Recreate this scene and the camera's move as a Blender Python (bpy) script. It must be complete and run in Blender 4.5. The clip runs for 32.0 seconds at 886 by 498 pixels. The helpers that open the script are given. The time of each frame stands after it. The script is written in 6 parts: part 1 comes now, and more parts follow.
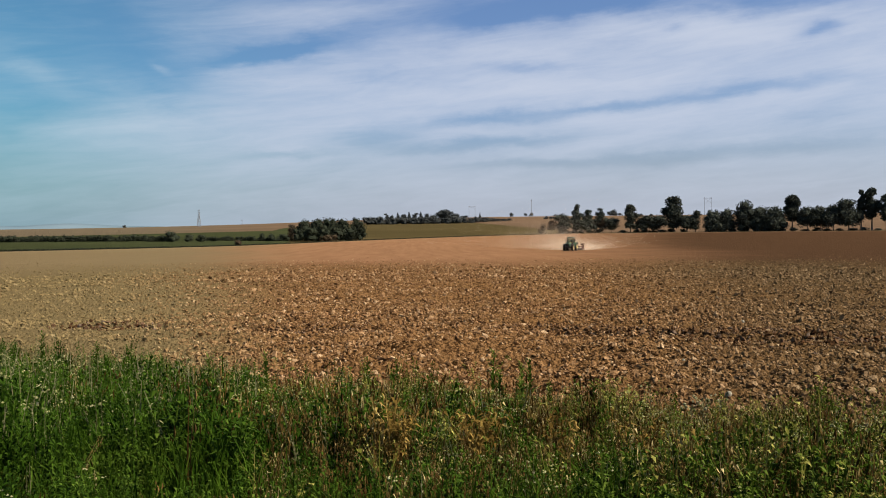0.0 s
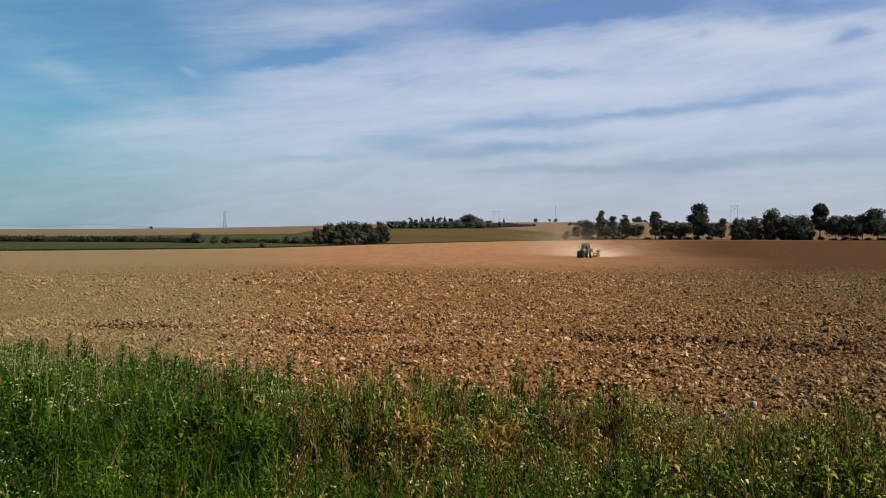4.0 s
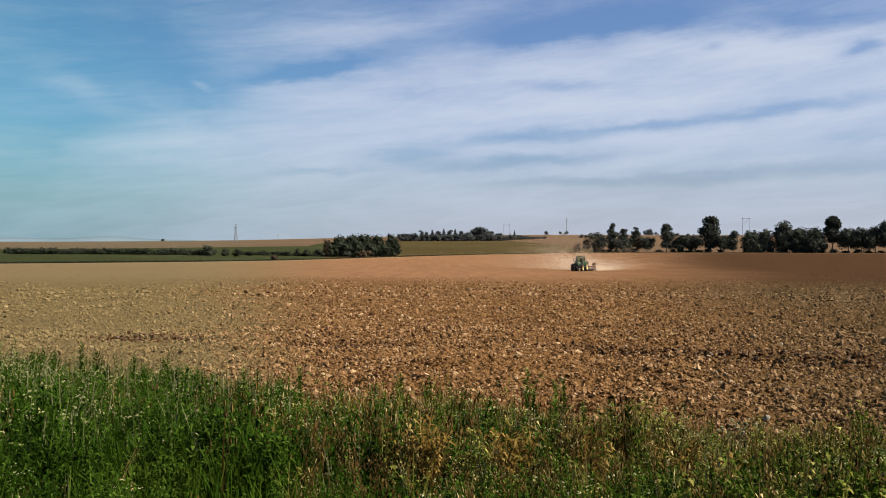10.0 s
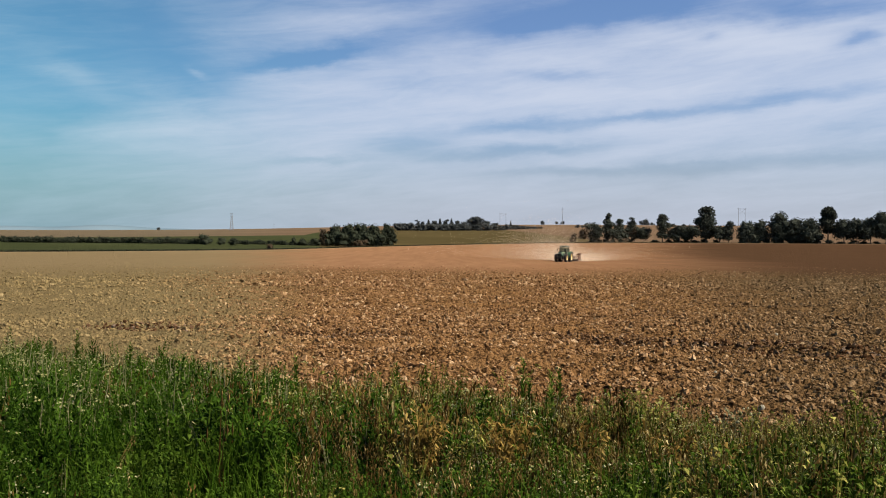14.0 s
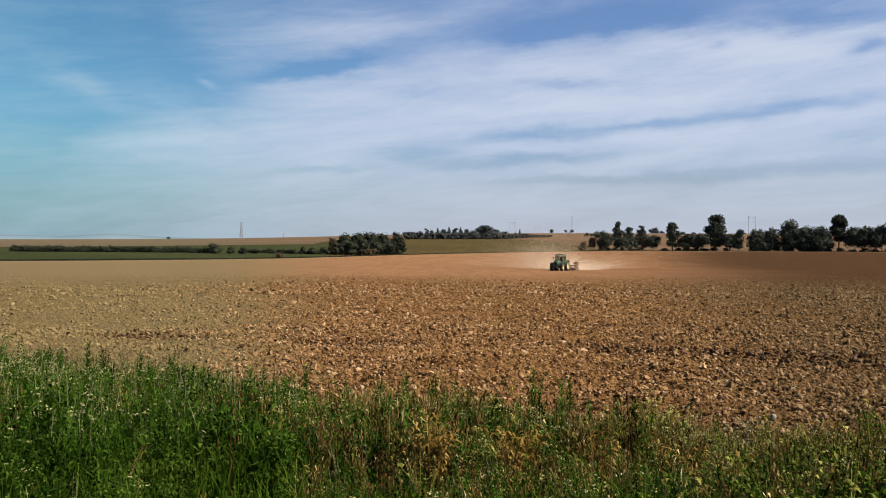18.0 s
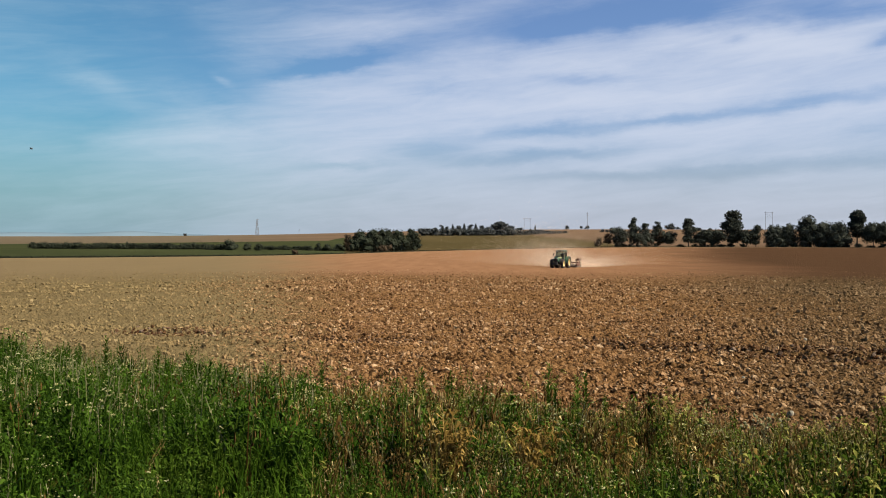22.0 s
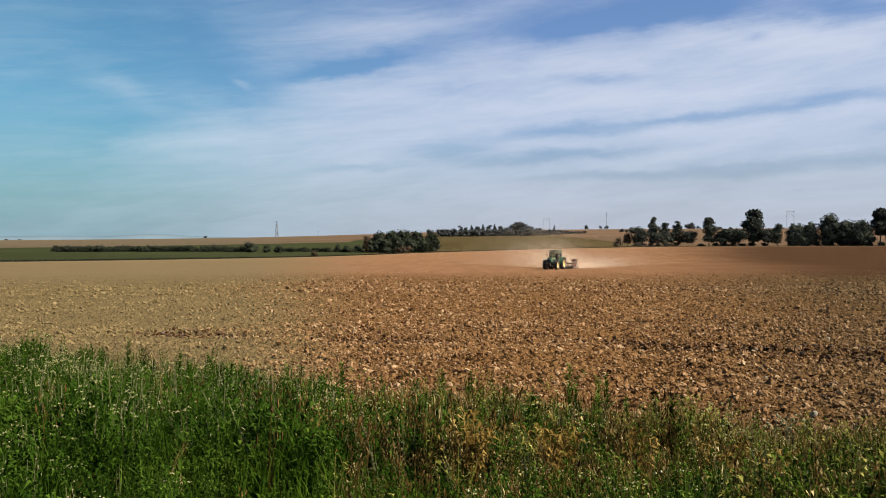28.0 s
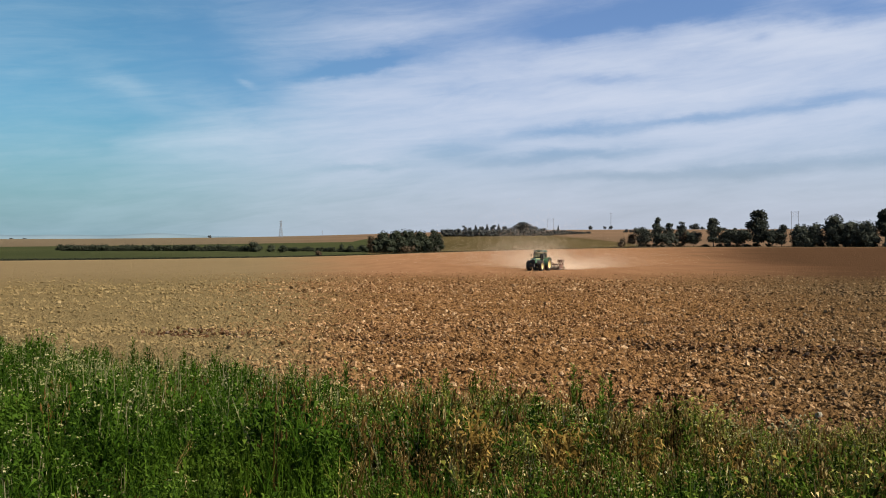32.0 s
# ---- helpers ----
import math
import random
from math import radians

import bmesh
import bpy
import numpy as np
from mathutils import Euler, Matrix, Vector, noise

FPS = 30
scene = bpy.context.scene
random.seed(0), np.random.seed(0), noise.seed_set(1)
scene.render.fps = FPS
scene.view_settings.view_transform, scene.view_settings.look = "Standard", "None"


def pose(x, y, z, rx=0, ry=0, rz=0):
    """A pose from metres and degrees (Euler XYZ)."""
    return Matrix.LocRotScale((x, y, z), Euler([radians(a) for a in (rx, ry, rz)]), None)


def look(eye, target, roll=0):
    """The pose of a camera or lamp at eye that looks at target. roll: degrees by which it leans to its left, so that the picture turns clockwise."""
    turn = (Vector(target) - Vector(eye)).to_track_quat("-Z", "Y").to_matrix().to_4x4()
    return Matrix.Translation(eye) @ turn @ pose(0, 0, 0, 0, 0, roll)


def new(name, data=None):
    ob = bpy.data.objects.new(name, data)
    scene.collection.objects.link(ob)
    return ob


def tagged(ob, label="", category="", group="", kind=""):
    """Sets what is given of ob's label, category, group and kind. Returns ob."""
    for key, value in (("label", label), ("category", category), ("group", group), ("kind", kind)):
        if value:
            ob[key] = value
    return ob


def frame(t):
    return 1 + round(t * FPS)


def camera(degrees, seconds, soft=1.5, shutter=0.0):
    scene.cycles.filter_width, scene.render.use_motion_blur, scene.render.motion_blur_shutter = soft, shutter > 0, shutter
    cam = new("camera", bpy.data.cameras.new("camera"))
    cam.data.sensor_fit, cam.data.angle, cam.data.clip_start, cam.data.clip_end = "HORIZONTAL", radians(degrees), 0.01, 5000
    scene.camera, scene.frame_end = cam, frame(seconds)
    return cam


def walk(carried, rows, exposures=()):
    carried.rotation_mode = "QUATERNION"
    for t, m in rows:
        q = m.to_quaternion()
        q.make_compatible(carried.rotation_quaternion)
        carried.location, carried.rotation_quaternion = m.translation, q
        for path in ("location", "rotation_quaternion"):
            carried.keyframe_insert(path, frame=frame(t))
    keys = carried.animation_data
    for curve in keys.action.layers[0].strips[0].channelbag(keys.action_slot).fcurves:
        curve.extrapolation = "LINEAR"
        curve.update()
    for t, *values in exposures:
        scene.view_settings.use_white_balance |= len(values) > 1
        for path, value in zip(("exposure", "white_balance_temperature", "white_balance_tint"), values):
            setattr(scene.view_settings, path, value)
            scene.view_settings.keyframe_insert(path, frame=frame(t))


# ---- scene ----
# ------------------------------------------------------------------ camera
EYE = (0.0, 0.0, 3.3)
cam = camera(53.0, 32.0, soft=1.0)
# seconds, yaw, pitch, lean of the hand-held camera
TURNS = [
    (0, -1.823, -1.486, -0.554),
    (0.5, -1.622, -1.189, -0.522),
    (1, -1.441, -1.289, -0.388),
    (1.5, -1.106, -1.063, -0.43),
    (2, -1.15, -1.056, -0.321),
    (2.5, -0.968, -0.854, -0.211),
    (3, -0.986, -1.076, -0.057),
    (3.5, -0.62, -1.185, 0.101),
    (5.5, 0.131, -1.003, -0.015),
    (6, 0.239, -0.73, -0.002),
    (6.5, 0.254, -0.781, 0.231),
    (7, 0.267, -0.856, 0.297),
    (7.5, 0.087, -0.84, 0.246),
    (8, 0.3, -0.946, 0.134),
    (8.5, 0.139, -0.622, 0.161),
    (9, 0.182, -0.604, 0.19),
    (9.5, 0.374, -0.529, 0.214),
    (10, 0.379, -0.373, 0.14),
    (10.5, 0.286, -0.375, 0.191),
    (11, 0.383, -0.274, -0.022),
    (11.5, 0.378, -0.521, 0.028),
    (12, 0, -0.51, 0),
    (12.5, 0.376, -0.666, -0.164),
    (13, 0.338, -0.558, -0.005),
    (13.5, 0.397, -0.617, 0.042),
    (14, 0.127, -1.044, 0.313),
    (14.5, 0.111, -0.756, 0.24),
    (16.5, 0.546, -0.441, 0.008),
    (17, 0.54, -0.387, 0.121),
    (17.5, 0.612, -0.447, 0.163),
    (18, 0.719, -0.492, 0.223),
    (18.5, 0.89, -0.612, 0.208),
    (19, 1.045, -0.79, 0.211),
    (19.5, 1.403, -0.577, 0.185),
    (20, 1.445, -0.648, 0.121),
    (20.5, 1.356, -0.65, 0.118),
    (21, 1.575, -0.785, -0.098),
    (21.5, 1.353, -0.717, 0.124),
    (22, 1.694, -0.727, 0.127),
    (22.5, 2.069, -0.976, 0.078),
    (23, 2.38, -1.286, -0.012),
    (23.5, 2.628, -1.016, 0.041),
    (24, 2.509, -0.943, 0.163),
    (24.5, 2.751, -0.604, 0.132),
    (25, 2.439, -0.612, 0.198),
    (25.5, 2.565, -0.474, 0.242),
    (27.5, 2.804, -0.417, -0.043),
    (28, 2.915, -0.668, -0.242),
    (28.5, 2.775, -0.657, -0.23),
    (29, 3.119, -0.798, -0.089),
    (29.5, 2.982, -0.643, 0.074),
    (30, 3.019, -0.617, 0.151),
    (30.5, 3.434, -0.749, 0.25),
    (31, 3.297, -0.721, 0.04),
    (31.5, 3.301, -0.568, 0.001),
    (32, 3.171, -0.668, -0.097)
]
# a slow sway of a few centimetres goes with the turning
walk(cam, [(t, pose(EYE[0] + 0.022 - 0.0014 * t, *EYE[1:], 90 + p, 0, y) @ pose(0, 0, 0, 0, 0, r)) for t, y, p, r in TURNS],
     exposures=[(0, 0.91), (6, 0.95), (14, 1.0), (32, 1.02)])

# ------------------------------------------------------------------ light
SUN_AZ, SUN_EL = 112.0, 42.0          # degrees: azimuth to the right of straight ahead, height
world = bpy.data.worlds.new("sky")
scene.world = world
world.use_nodes = True
wt = world.node_tree
wt.nodes.clear()


def wnode(kind, **props):
    n = wt.nodes.new(kind)
    for k, v in props.items():
        if k == "operation":
            n.operation = v
        elif k == "blend_type":
            n.blend_type = v
        elif k == "data_type":
            n.data_type = v
    return n


def wlink(a, b):
    if isinstance(a, (int, float)):
        b.default_value = a
    else:
        wt.links.new(a, b)


def wmath(op, a, b=0.0, c=0.0):
    n = wnode("ShaderNodeMath", operation=op)
    wlink(a, n.inputs[0])
    wlink(b, n.inputs[1])
    wlink(c, n.inputs[2])
    return n.outputs[0]


def build_sky():
    sky = wnode("ShaderNodeTexSky")
    sky.sky_type = "NISHITA"
    sky.sun_disc = False
    sky.sun_elevation = radians(SUN_EL)
    sky.sun_rotation = radians(SUN_AZ)
    sky.altitude = 100
    sky.air_density = 1.0
    sky.dust_density = 1.2
    sky.ozone_density = 2.0
    coord = wnode("ShaderNodeTexCoord")
    sep = wnode("ShaderNodeSeparateXYZ")
    wt.links.new(coord.outputs["Generated"], sep.inputs[0])
    az = wmath("MULTIPLY", wmath("ARCTAN2", sep.outputs[0], sep.outputs[1]), 57.2958)
    el = wmath("MULTIPLY", wmath("ARCSINE", sep.outputs[2]), 57.2958)

    def layer(sx, sy, tilt, scale, detail, rough, seed, distortion=0.0):
        comb = wnode("ShaderNodeCombineXYZ")
        wlink(wmath("MULTIPLY", az, sx), comb.inputs[0])
        wlink(wmath("MULTIPLY", wmath("ADD", el, wmath("MULTIPLY", az, tilt)), sy), comb.inputs[1])
        comb.inputs[2].default_value = seed
        nz = wnode("ShaderNodeTexNoise")
        nz.inputs["Scale"].default_value = scale
        nz.inputs["Detail"].default_value = detail
        nz.inputs["Roughness"].default_value = rough
        nz.inputs["Distortion"].default_value = distortion
        wt.links.new(comb.outputs[0], nz.inputs["Vector"])
        return nz.outputs["Fac"]

    # slow and quick warps make the edges ragged
    warp_a = wmath("MULTIPLY", wmath("SUBTRACT", layer(1, 1.6, 0, 0.16, 4, 0.6, 3.1), 0.5), 3.0)
    warp_e = wmath("MULTIPLY", wmath("SUBTRACT", layer(1, 2.2, 0, 0.22, 5, 0.62, 7.7), 0.5), 1.5)
    az_w = wmath("ADD", az, warp_a)
    el_w = wmath("ADD", el, warp_e)
    total = wmath("MULTIPLY", wmath("SUBTRACT", layer(0.30, 1.5, -0.08, 0.35, 6, 0.6, 1.3, 0.5), 0.5), 0.55)
    fine = wmath("MULTIPLY", wmath("SUBTRACT", layer(0.28, 2.0, -0.10, 0.75, 5, 0.6, 5.9, 1.0), 0.5), 0.32)
    total = wmath("ADD", total, fine)
    total = wmath("ADD", total, CLOUD_BASE)
    # the broad sheet: its upper edge rises to the right, its side edge dissolves
    upper = wmath("ADD", wmath("MULTIPLY_ADD", az_w, 0.115, 12.3), wmath("MULTIPLY", wmath("MULTIPLY", az_w, az_w), -0.0026))
    sheet = wnode("ShaderNodeMapRange")
    sheet.interpolation_type = "SMOOTHSTEP"
    wlink(wmath("SUBTRACT", upper, el_w), sheet.inputs[0])
    sheet.inputs[1].default_value, sheet.inputs[2].default_value = -1.2, 2.4
    flank = wnode("ShaderNodeMapRange")
    flank.interpolation_type = "SMOOTHSTEP"
    wlink(wmath("MULTIPLY_ADD", el_w, -0.9, wmath("ADD", az_w, 26.5)), flank.inputs[0])
    flank.inputs[1].default_value, flank.inputs[2].default_value = -8.0, 11.0
    lower = wnode("ShaderNodeMapRange")
    lower.interpolation_type = "SMOOTHSTEP"
    wlink(el_w, lower.inputs[0])
    lower.inputs[1].default_value, lower.inputs[2].default_value = 2.0, 7.5
    lower.inputs[3].default_value, lower.inputs[4].default_value = 0.45, 1.0
    total = wmath("MULTIPLY_ADD", wmath("MULTIPLY", wmath("MULTIPLY", sheet.outputs[0], lower.outputs[0]), flank.outputs[0]), SHEET_WEIGHT, total)
    # streaks of cloud (positive) and clear gaps (negative): azimuth, height, half length, half depth, tilt, weight
    for a0, e0, la, le, tilt, amp in CLOUDS:
        da = wmath("SUBTRACT", az_w, a0)
        de = wmath("SUBTRACT", wmath("SUBTRACT", el_w, e0), wmath("MULTIPLY", da, tilt))
        qa = wmath("POWER", wmath("ABSOLUTE", wmath("DIVIDE", da, la)), 2.0)
        qe = wmath("POWER", wmath("ABSOLUTE", wmath("DIVIDE", de, le)), 2.0)
        g = wmath("EXPONENT", wmath("MULTIPLY", wmath("ADD", qa, qe), -1.0))
        total = wmath("MULTIPLY_ADD", g, amp, total)
    ramp = wnode("ShaderNodeMapRange")
    ramp.interpolation_type = "SMOOTHSTEP"
    wt.links.new(total, ramp.inputs[0])
    ramp.inputs[1].default_value, ramp.inputs[2].default_value = 0.0, 1.05
    ramp.inputs[3].default_value, ramp.inputs[4].default_value = 0.04, 0.93
    # thin haze towards the horizon
    haze = wnode("ShaderNodeMapRange")
    haze.interpolation_type = "SMOOTHSTEP"
    wt.links.new(el, haze.inputs[0])
    haze.inputs[1].default_value, haze.inputs[2].default_value = 9.0, 0.0
    haze.inputs[3].default_value, haze.inputs[4].default_value = 0.0, 0.75
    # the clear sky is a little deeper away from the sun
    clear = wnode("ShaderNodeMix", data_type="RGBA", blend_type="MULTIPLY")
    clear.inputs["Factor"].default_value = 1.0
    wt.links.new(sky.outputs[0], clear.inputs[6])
    side = wnode("ShaderNodeMapRange")
    side.interpolation_type = "SMOOTHSTEP"
    wt.links.new(az, side.inputs[0])
    side.inputs[1].default_value, side.inputs[2].default_value = -29.0, 5.0
    tint = wnode("ShaderNodeMix", data_type="RGBA", blend_type="MIX")
    wt.links.new(side.outputs[0], tint.inputs["Factor"])
    tint.inputs[6].default_value, tint.inputs[7].default_value = CLEAR_AWAY, CLEAR_SUNWARD
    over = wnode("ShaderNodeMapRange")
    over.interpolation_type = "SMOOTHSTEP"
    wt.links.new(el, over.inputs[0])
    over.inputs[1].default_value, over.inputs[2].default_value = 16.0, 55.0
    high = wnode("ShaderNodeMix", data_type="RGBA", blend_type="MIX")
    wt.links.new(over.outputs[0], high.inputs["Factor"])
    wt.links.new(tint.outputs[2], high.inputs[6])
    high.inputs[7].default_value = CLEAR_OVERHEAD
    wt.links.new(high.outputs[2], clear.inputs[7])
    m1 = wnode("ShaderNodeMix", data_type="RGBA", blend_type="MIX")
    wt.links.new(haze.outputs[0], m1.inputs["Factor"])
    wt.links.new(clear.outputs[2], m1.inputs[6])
    hz = wnode("ShaderNodeMix", data_type="RGBA", blend_type="MIX")
    wt.links.new(side.outputs[0], hz.inputs["Factor"])
    hz.inputs[6].default_value, hz.inputs[7].default_value = HAZE_AWAY, HAZE_SUNWARD
    wt.links.new(hz.outputs[2], m1.inputs[7])
    m2 = wnode("ShaderNodeMix", data_type="RGBA", blend_type="MIX")
    # the cloud sheet thins out overhead
    thin = wnode("ShaderNodeMapRange")
    thin.interpolation_type = "SMOOTHSTEP"
    wt.links.new(el, thin.inputs[0])
    thin.inputs[1].default_value, thin.inputs[2].default_value = 20.0, 42.0
    thin.inputs[3].default_value, thin.inputs[4].default_value = 1.0, 0.0
    # and breaks up behind
    behind = wnode("ShaderNodeMapRange")
    behind.interpolation_type = "SMOOTHSTEP"
    wlink(wmath("ABSOLUTE", az), behind.inputs[0])
    behind.inputs[1].default_value, behind.inputs[2].default_value = 40.0, 95.0
    behind.inputs[3].default_value, behind.inputs[4].default_value = 1.0, 0.2
    low = wmath("MULTIPLY", wmath("MULTIPLY", wmath("MULTIPLY", ramp.outputs[0], behind.outputs[0]), thin.outputs[0]), wmath("SUBTRACT", 1.0, wmath("MULTIPLY", haze.outputs[0], 0.25)))
    wt.links.new(low, m2.inputs["Factor"])
    wt.links.new(m1.outputs[2], m2.inputs[6])
    cloud = wnode("ShaderNodeMix", data_type="RGBA", blend_type="MIX")
    flat = wnode("ShaderNodeMapRange")
    flat.interpolation_type = "SMOOTHSTEP"
    wt.links.new(az, flat.inputs[0])
    flat.inputs[1].default_value, flat.inputs[2].default_value = -27.0, -7.0
    wt.links.new(flat.outputs[0], cloud.inputs["Factor"])
    cloud.inputs[6].default_value, cloud.inputs[7].default_value = CLOUD_AWAY, CLOUD_SUNWARD
    wt.links.new(cloud.outputs[2], m2.inputs[7])
    bg = wnode("ShaderNodeBackground")
    bg.inputs["Strength"].default_value = 0.05
    wt.links.new(m2.outputs[2], bg.inputs["Color"])
    out = wnode("ShaderNodeOutputWorld")
    wt.links.new(bg.outputs[0], out.inputs[0])


CLEAR_AWAY = (0.40, 0.84, 0.98, 1)
CLEAR_SUNWARD = (0.72, 0.91, 1.21, 1)
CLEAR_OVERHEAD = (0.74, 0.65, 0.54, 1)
HAZE_AWAY = (2.35, 3.75, 4.4, 1)
HAZE_SUNWARD = (4.45, 4.8, 5.75, 1)
CLOUD_AWAY = (4.85, 6.45, 7.55, 1)
CLOUD_SUNWARD = (6.25, 6.85, 8.2, 1)
CLOUD_BASE, SHEET_WEIGHT = 0.26, 0.46
CLOUDS = [
    (-8.6, 10.92, 4.5, 0.54, 0.20, -0.62),
    (-16.2, 9.58, 3.3, 2.51, -0.88, -0.18),
    (-21.5, 12.19, 4.6, 2.30, 0.08, -0.14),
    (-1.4, 9.55, 4.0, 0.63, 0.04, -0.22),
    (7.3, 9.96, 2.8, 0.34, 0.00, -0.28),
    (4.2, 6.81, 4.2, 0.42, 0.06, -0.45),
    (12.8, 7.41, 4.9, 0.34, 0.09, -0.48),
    (21.6, 8.29, 5.4, 0.46, 0.03, -0.40),
    (-2.1, 5.69, 2.9, 0.59, 0.03, -0.35),
    (4.5, 5.22, 5.7, 0.38, 0.06, -0.50),
    (-7.7, 4.55, 3.0, 0.29, 0.04, -0.28),
    (7.6, 3.84, 4.7, 0.34, 0.02, -0.34),
    (15.1, 4.06, 4.3, 0.50, 0.04, -0.42),
    (22.5, 4.48, 4.6, 0.50, 0.04, -0.34),
    (24.7, 11.20, 1.2, 0.38, 0.01, -0.50),
    (16.6, 12.01, 0.7, 0.25, 0.09, -0.22),
    (5.1, 13.11, 3.2, 0.67, 0.07, -0.42),
    (10.9, 13.91, 4.8, 0.75, 0.03, -0.55),
    (22.3, 13.05, 4.1, 0.59, -0.02, -0.30),
    (24.4, 6.20, 1.9, 0.29, 0.01, -0.18),
    (-22.9, 9.28, 1.9, 0.71, -0.39, 0.24),
    (-15.7, 9.68, 0.6, 0.25, -0.41, 0.28),
    (-18.0, 6.18, 4.5, 0.54, 0.09, 0.20),
    (-22.8, 7.23, 3.2, 0.42, 0.11, -0.20),
    (-5.7, 13.28, 6.6, 1.09, 0.08, 0.30),
    (-23.8, 5.38, 1.0, 0.42, -0.07, -0.15),
    (-17.5, 4.91, 4.7, 0.50, 0.07, 0.10),
    (16.3, 12.08, 6.0, 0.92, -0.10, 0.22),
    (8.4, 8.56, 6.0, 0.59, 0.06, 0.14),
]
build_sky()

sun = new("sun", bpy.data.lights.new("sun", "SUN"))
sun.data.energy = 4.75
sun.data.angle = radians(0.55)
sun.data.color = (1.0, 0.90, 0.74)
_a, _e = radians(SUN_AZ), radians(SUN_EL)
SUN_DIR = Vector((math.sin(_a) * math.cos(_e), math.cos(_a) * math.cos(_e), math.sin(_e)))
sun.matrix_world = look(SUN_DIR * 100, (0, 0, 0))


# ------------------------------------------------------------------ materials
class Mat:
    """A small builder of node materials."""

    def __init__(self, name, rough=0.8, metal=0.0, spec=0.3):
        self.m = bpy.data.materials.new(name)
        self.m.use_nodes = True
        self.t = self.m.node_tree
        self.b = self.t.nodes["Principled BSDF"]
        self.b.inputs["Roughness"].default_value = rough
        self.b.inputs["Metallic"].default_value = metal
        self.b.inputs["Specular IOR Level"].default_value = spec

    def put(self, value, socket):
        if isinstance(value, bpy.types.NodeSocket):
            self.t.links.new(value, socket)
        else:
            socket.default_value = value

    def math(self, op, a, b=0.0, c=0.0):
        n = self.t.nodes.new("ShaderNodeMath")
        n.operation = op
        for v, s in zip((a, b, c), n.inputs):
            self.put(v, s)
        return n.outputs[0]

    def pos(self):
        return self.t.nodes.new("ShaderNodeNewGeometry").outputs["Position"]

    def obj(self):
        return self.t.nodes.new("ShaderNodeTexCoord").outputs["Object"]

    def island(self):
        return self.t.nodes.new("ShaderNodeNewGeometry").outputs["Random Per Island"]

    def rnd(self):
        return self.t.nodes.new("ShaderNodeObjectInfo").outputs["Random"]

    def attr(self, name):
        n = self.t.nodes.new("ShaderNodeAttribute")
        n.attribute_name = name
        return n.outputs["Fac"]

    def noise(self, vec, scale, detail=4, rough=0.6, squash=None, dist=0.0):
        if squash:
            mp = self.t.nodes.new("ShaderNodeMapping")
            self.put(vec, mp.inputs["Vector"])
            mp.inputs["Scale"].default_value = squash
            vec = mp.outputs[0]
        n = self.t.nodes.new("ShaderNodeTexNoise")
        self.put(vec, n.inputs["Vector"])
        n.inputs["Scale"].default_value = scale
        n.inputs["Detail"].default_value = detail
        n.inputs["Roughness"].default_value = rough
        n.inputs["Distortion"].default_value = dist
        return n.outputs["Fac"]

    def crumbs(self, vec, scale):
        n = self.t.nodes.new("ShaderNodeTexVoronoi")
        self.put(vec, n.inputs["Vector"])
        n.inputs["Scale"].default_value = scale
        return n.outputs["Distance"], n.outputs["Color"]

    def step(self, v, lo, hi, a=0.0, b=1.0):
        n = self.t.nodes.new("ShaderNodeMapRange")
        n.interpolation_type = "SMOOTHSTEP"
        self.put(v, n.inputs[0])
        for k, x in zip((1, 2, 3, 4), (lo, hi, a, b)):
            n.inputs[k].default_value = x
        return n.outputs[0]

    def mix(self, f, a, b, mode="MIX"):
        n = self.t.nodes.new("ShaderNodeMix")
        n.data_type = "RGBA"
        n.blend_type = mode
        self.put(f, n.inputs["Factor"])
        for v, s in ((a, n.inputs[6]), (b, n.inputs[7])):
            self.put((*v, 1) if isinstance(v, tuple) and len(v) == 3 else v, s)
        return n.outputs[2]

    def ramp(self, f, *stops):
        n = self.t.nodes.new("ShaderNodeValToRGB")
        self.put(f, n.inputs[0])
        els = n.color_ramp.elements
        while len(els) < len(stops):
            els.new(0.5)
        for e, (p, c) in zip(els, stops):
            e.position, e.color = p, (*c, 1)
        return n.outputs[0]

    def colour(self, v):
        self.put((*v, 1) if isinstance(v, tuple) and len(v) == 3 else v, self.b.inputs["Base Color"])
        return self

    def bump(self, h, strength=0.5, dist=0.02):
        n = self.t.nodes.new("ShaderNodeBump")
        n.inputs["Strength"].default_value = strength
        n.inputs["Distance"].default_value = dist
        self.put(h, n.inputs["Height"])
        self.t.links.new(n.outputs[0], self.b.inputs["Normal"])
        return self


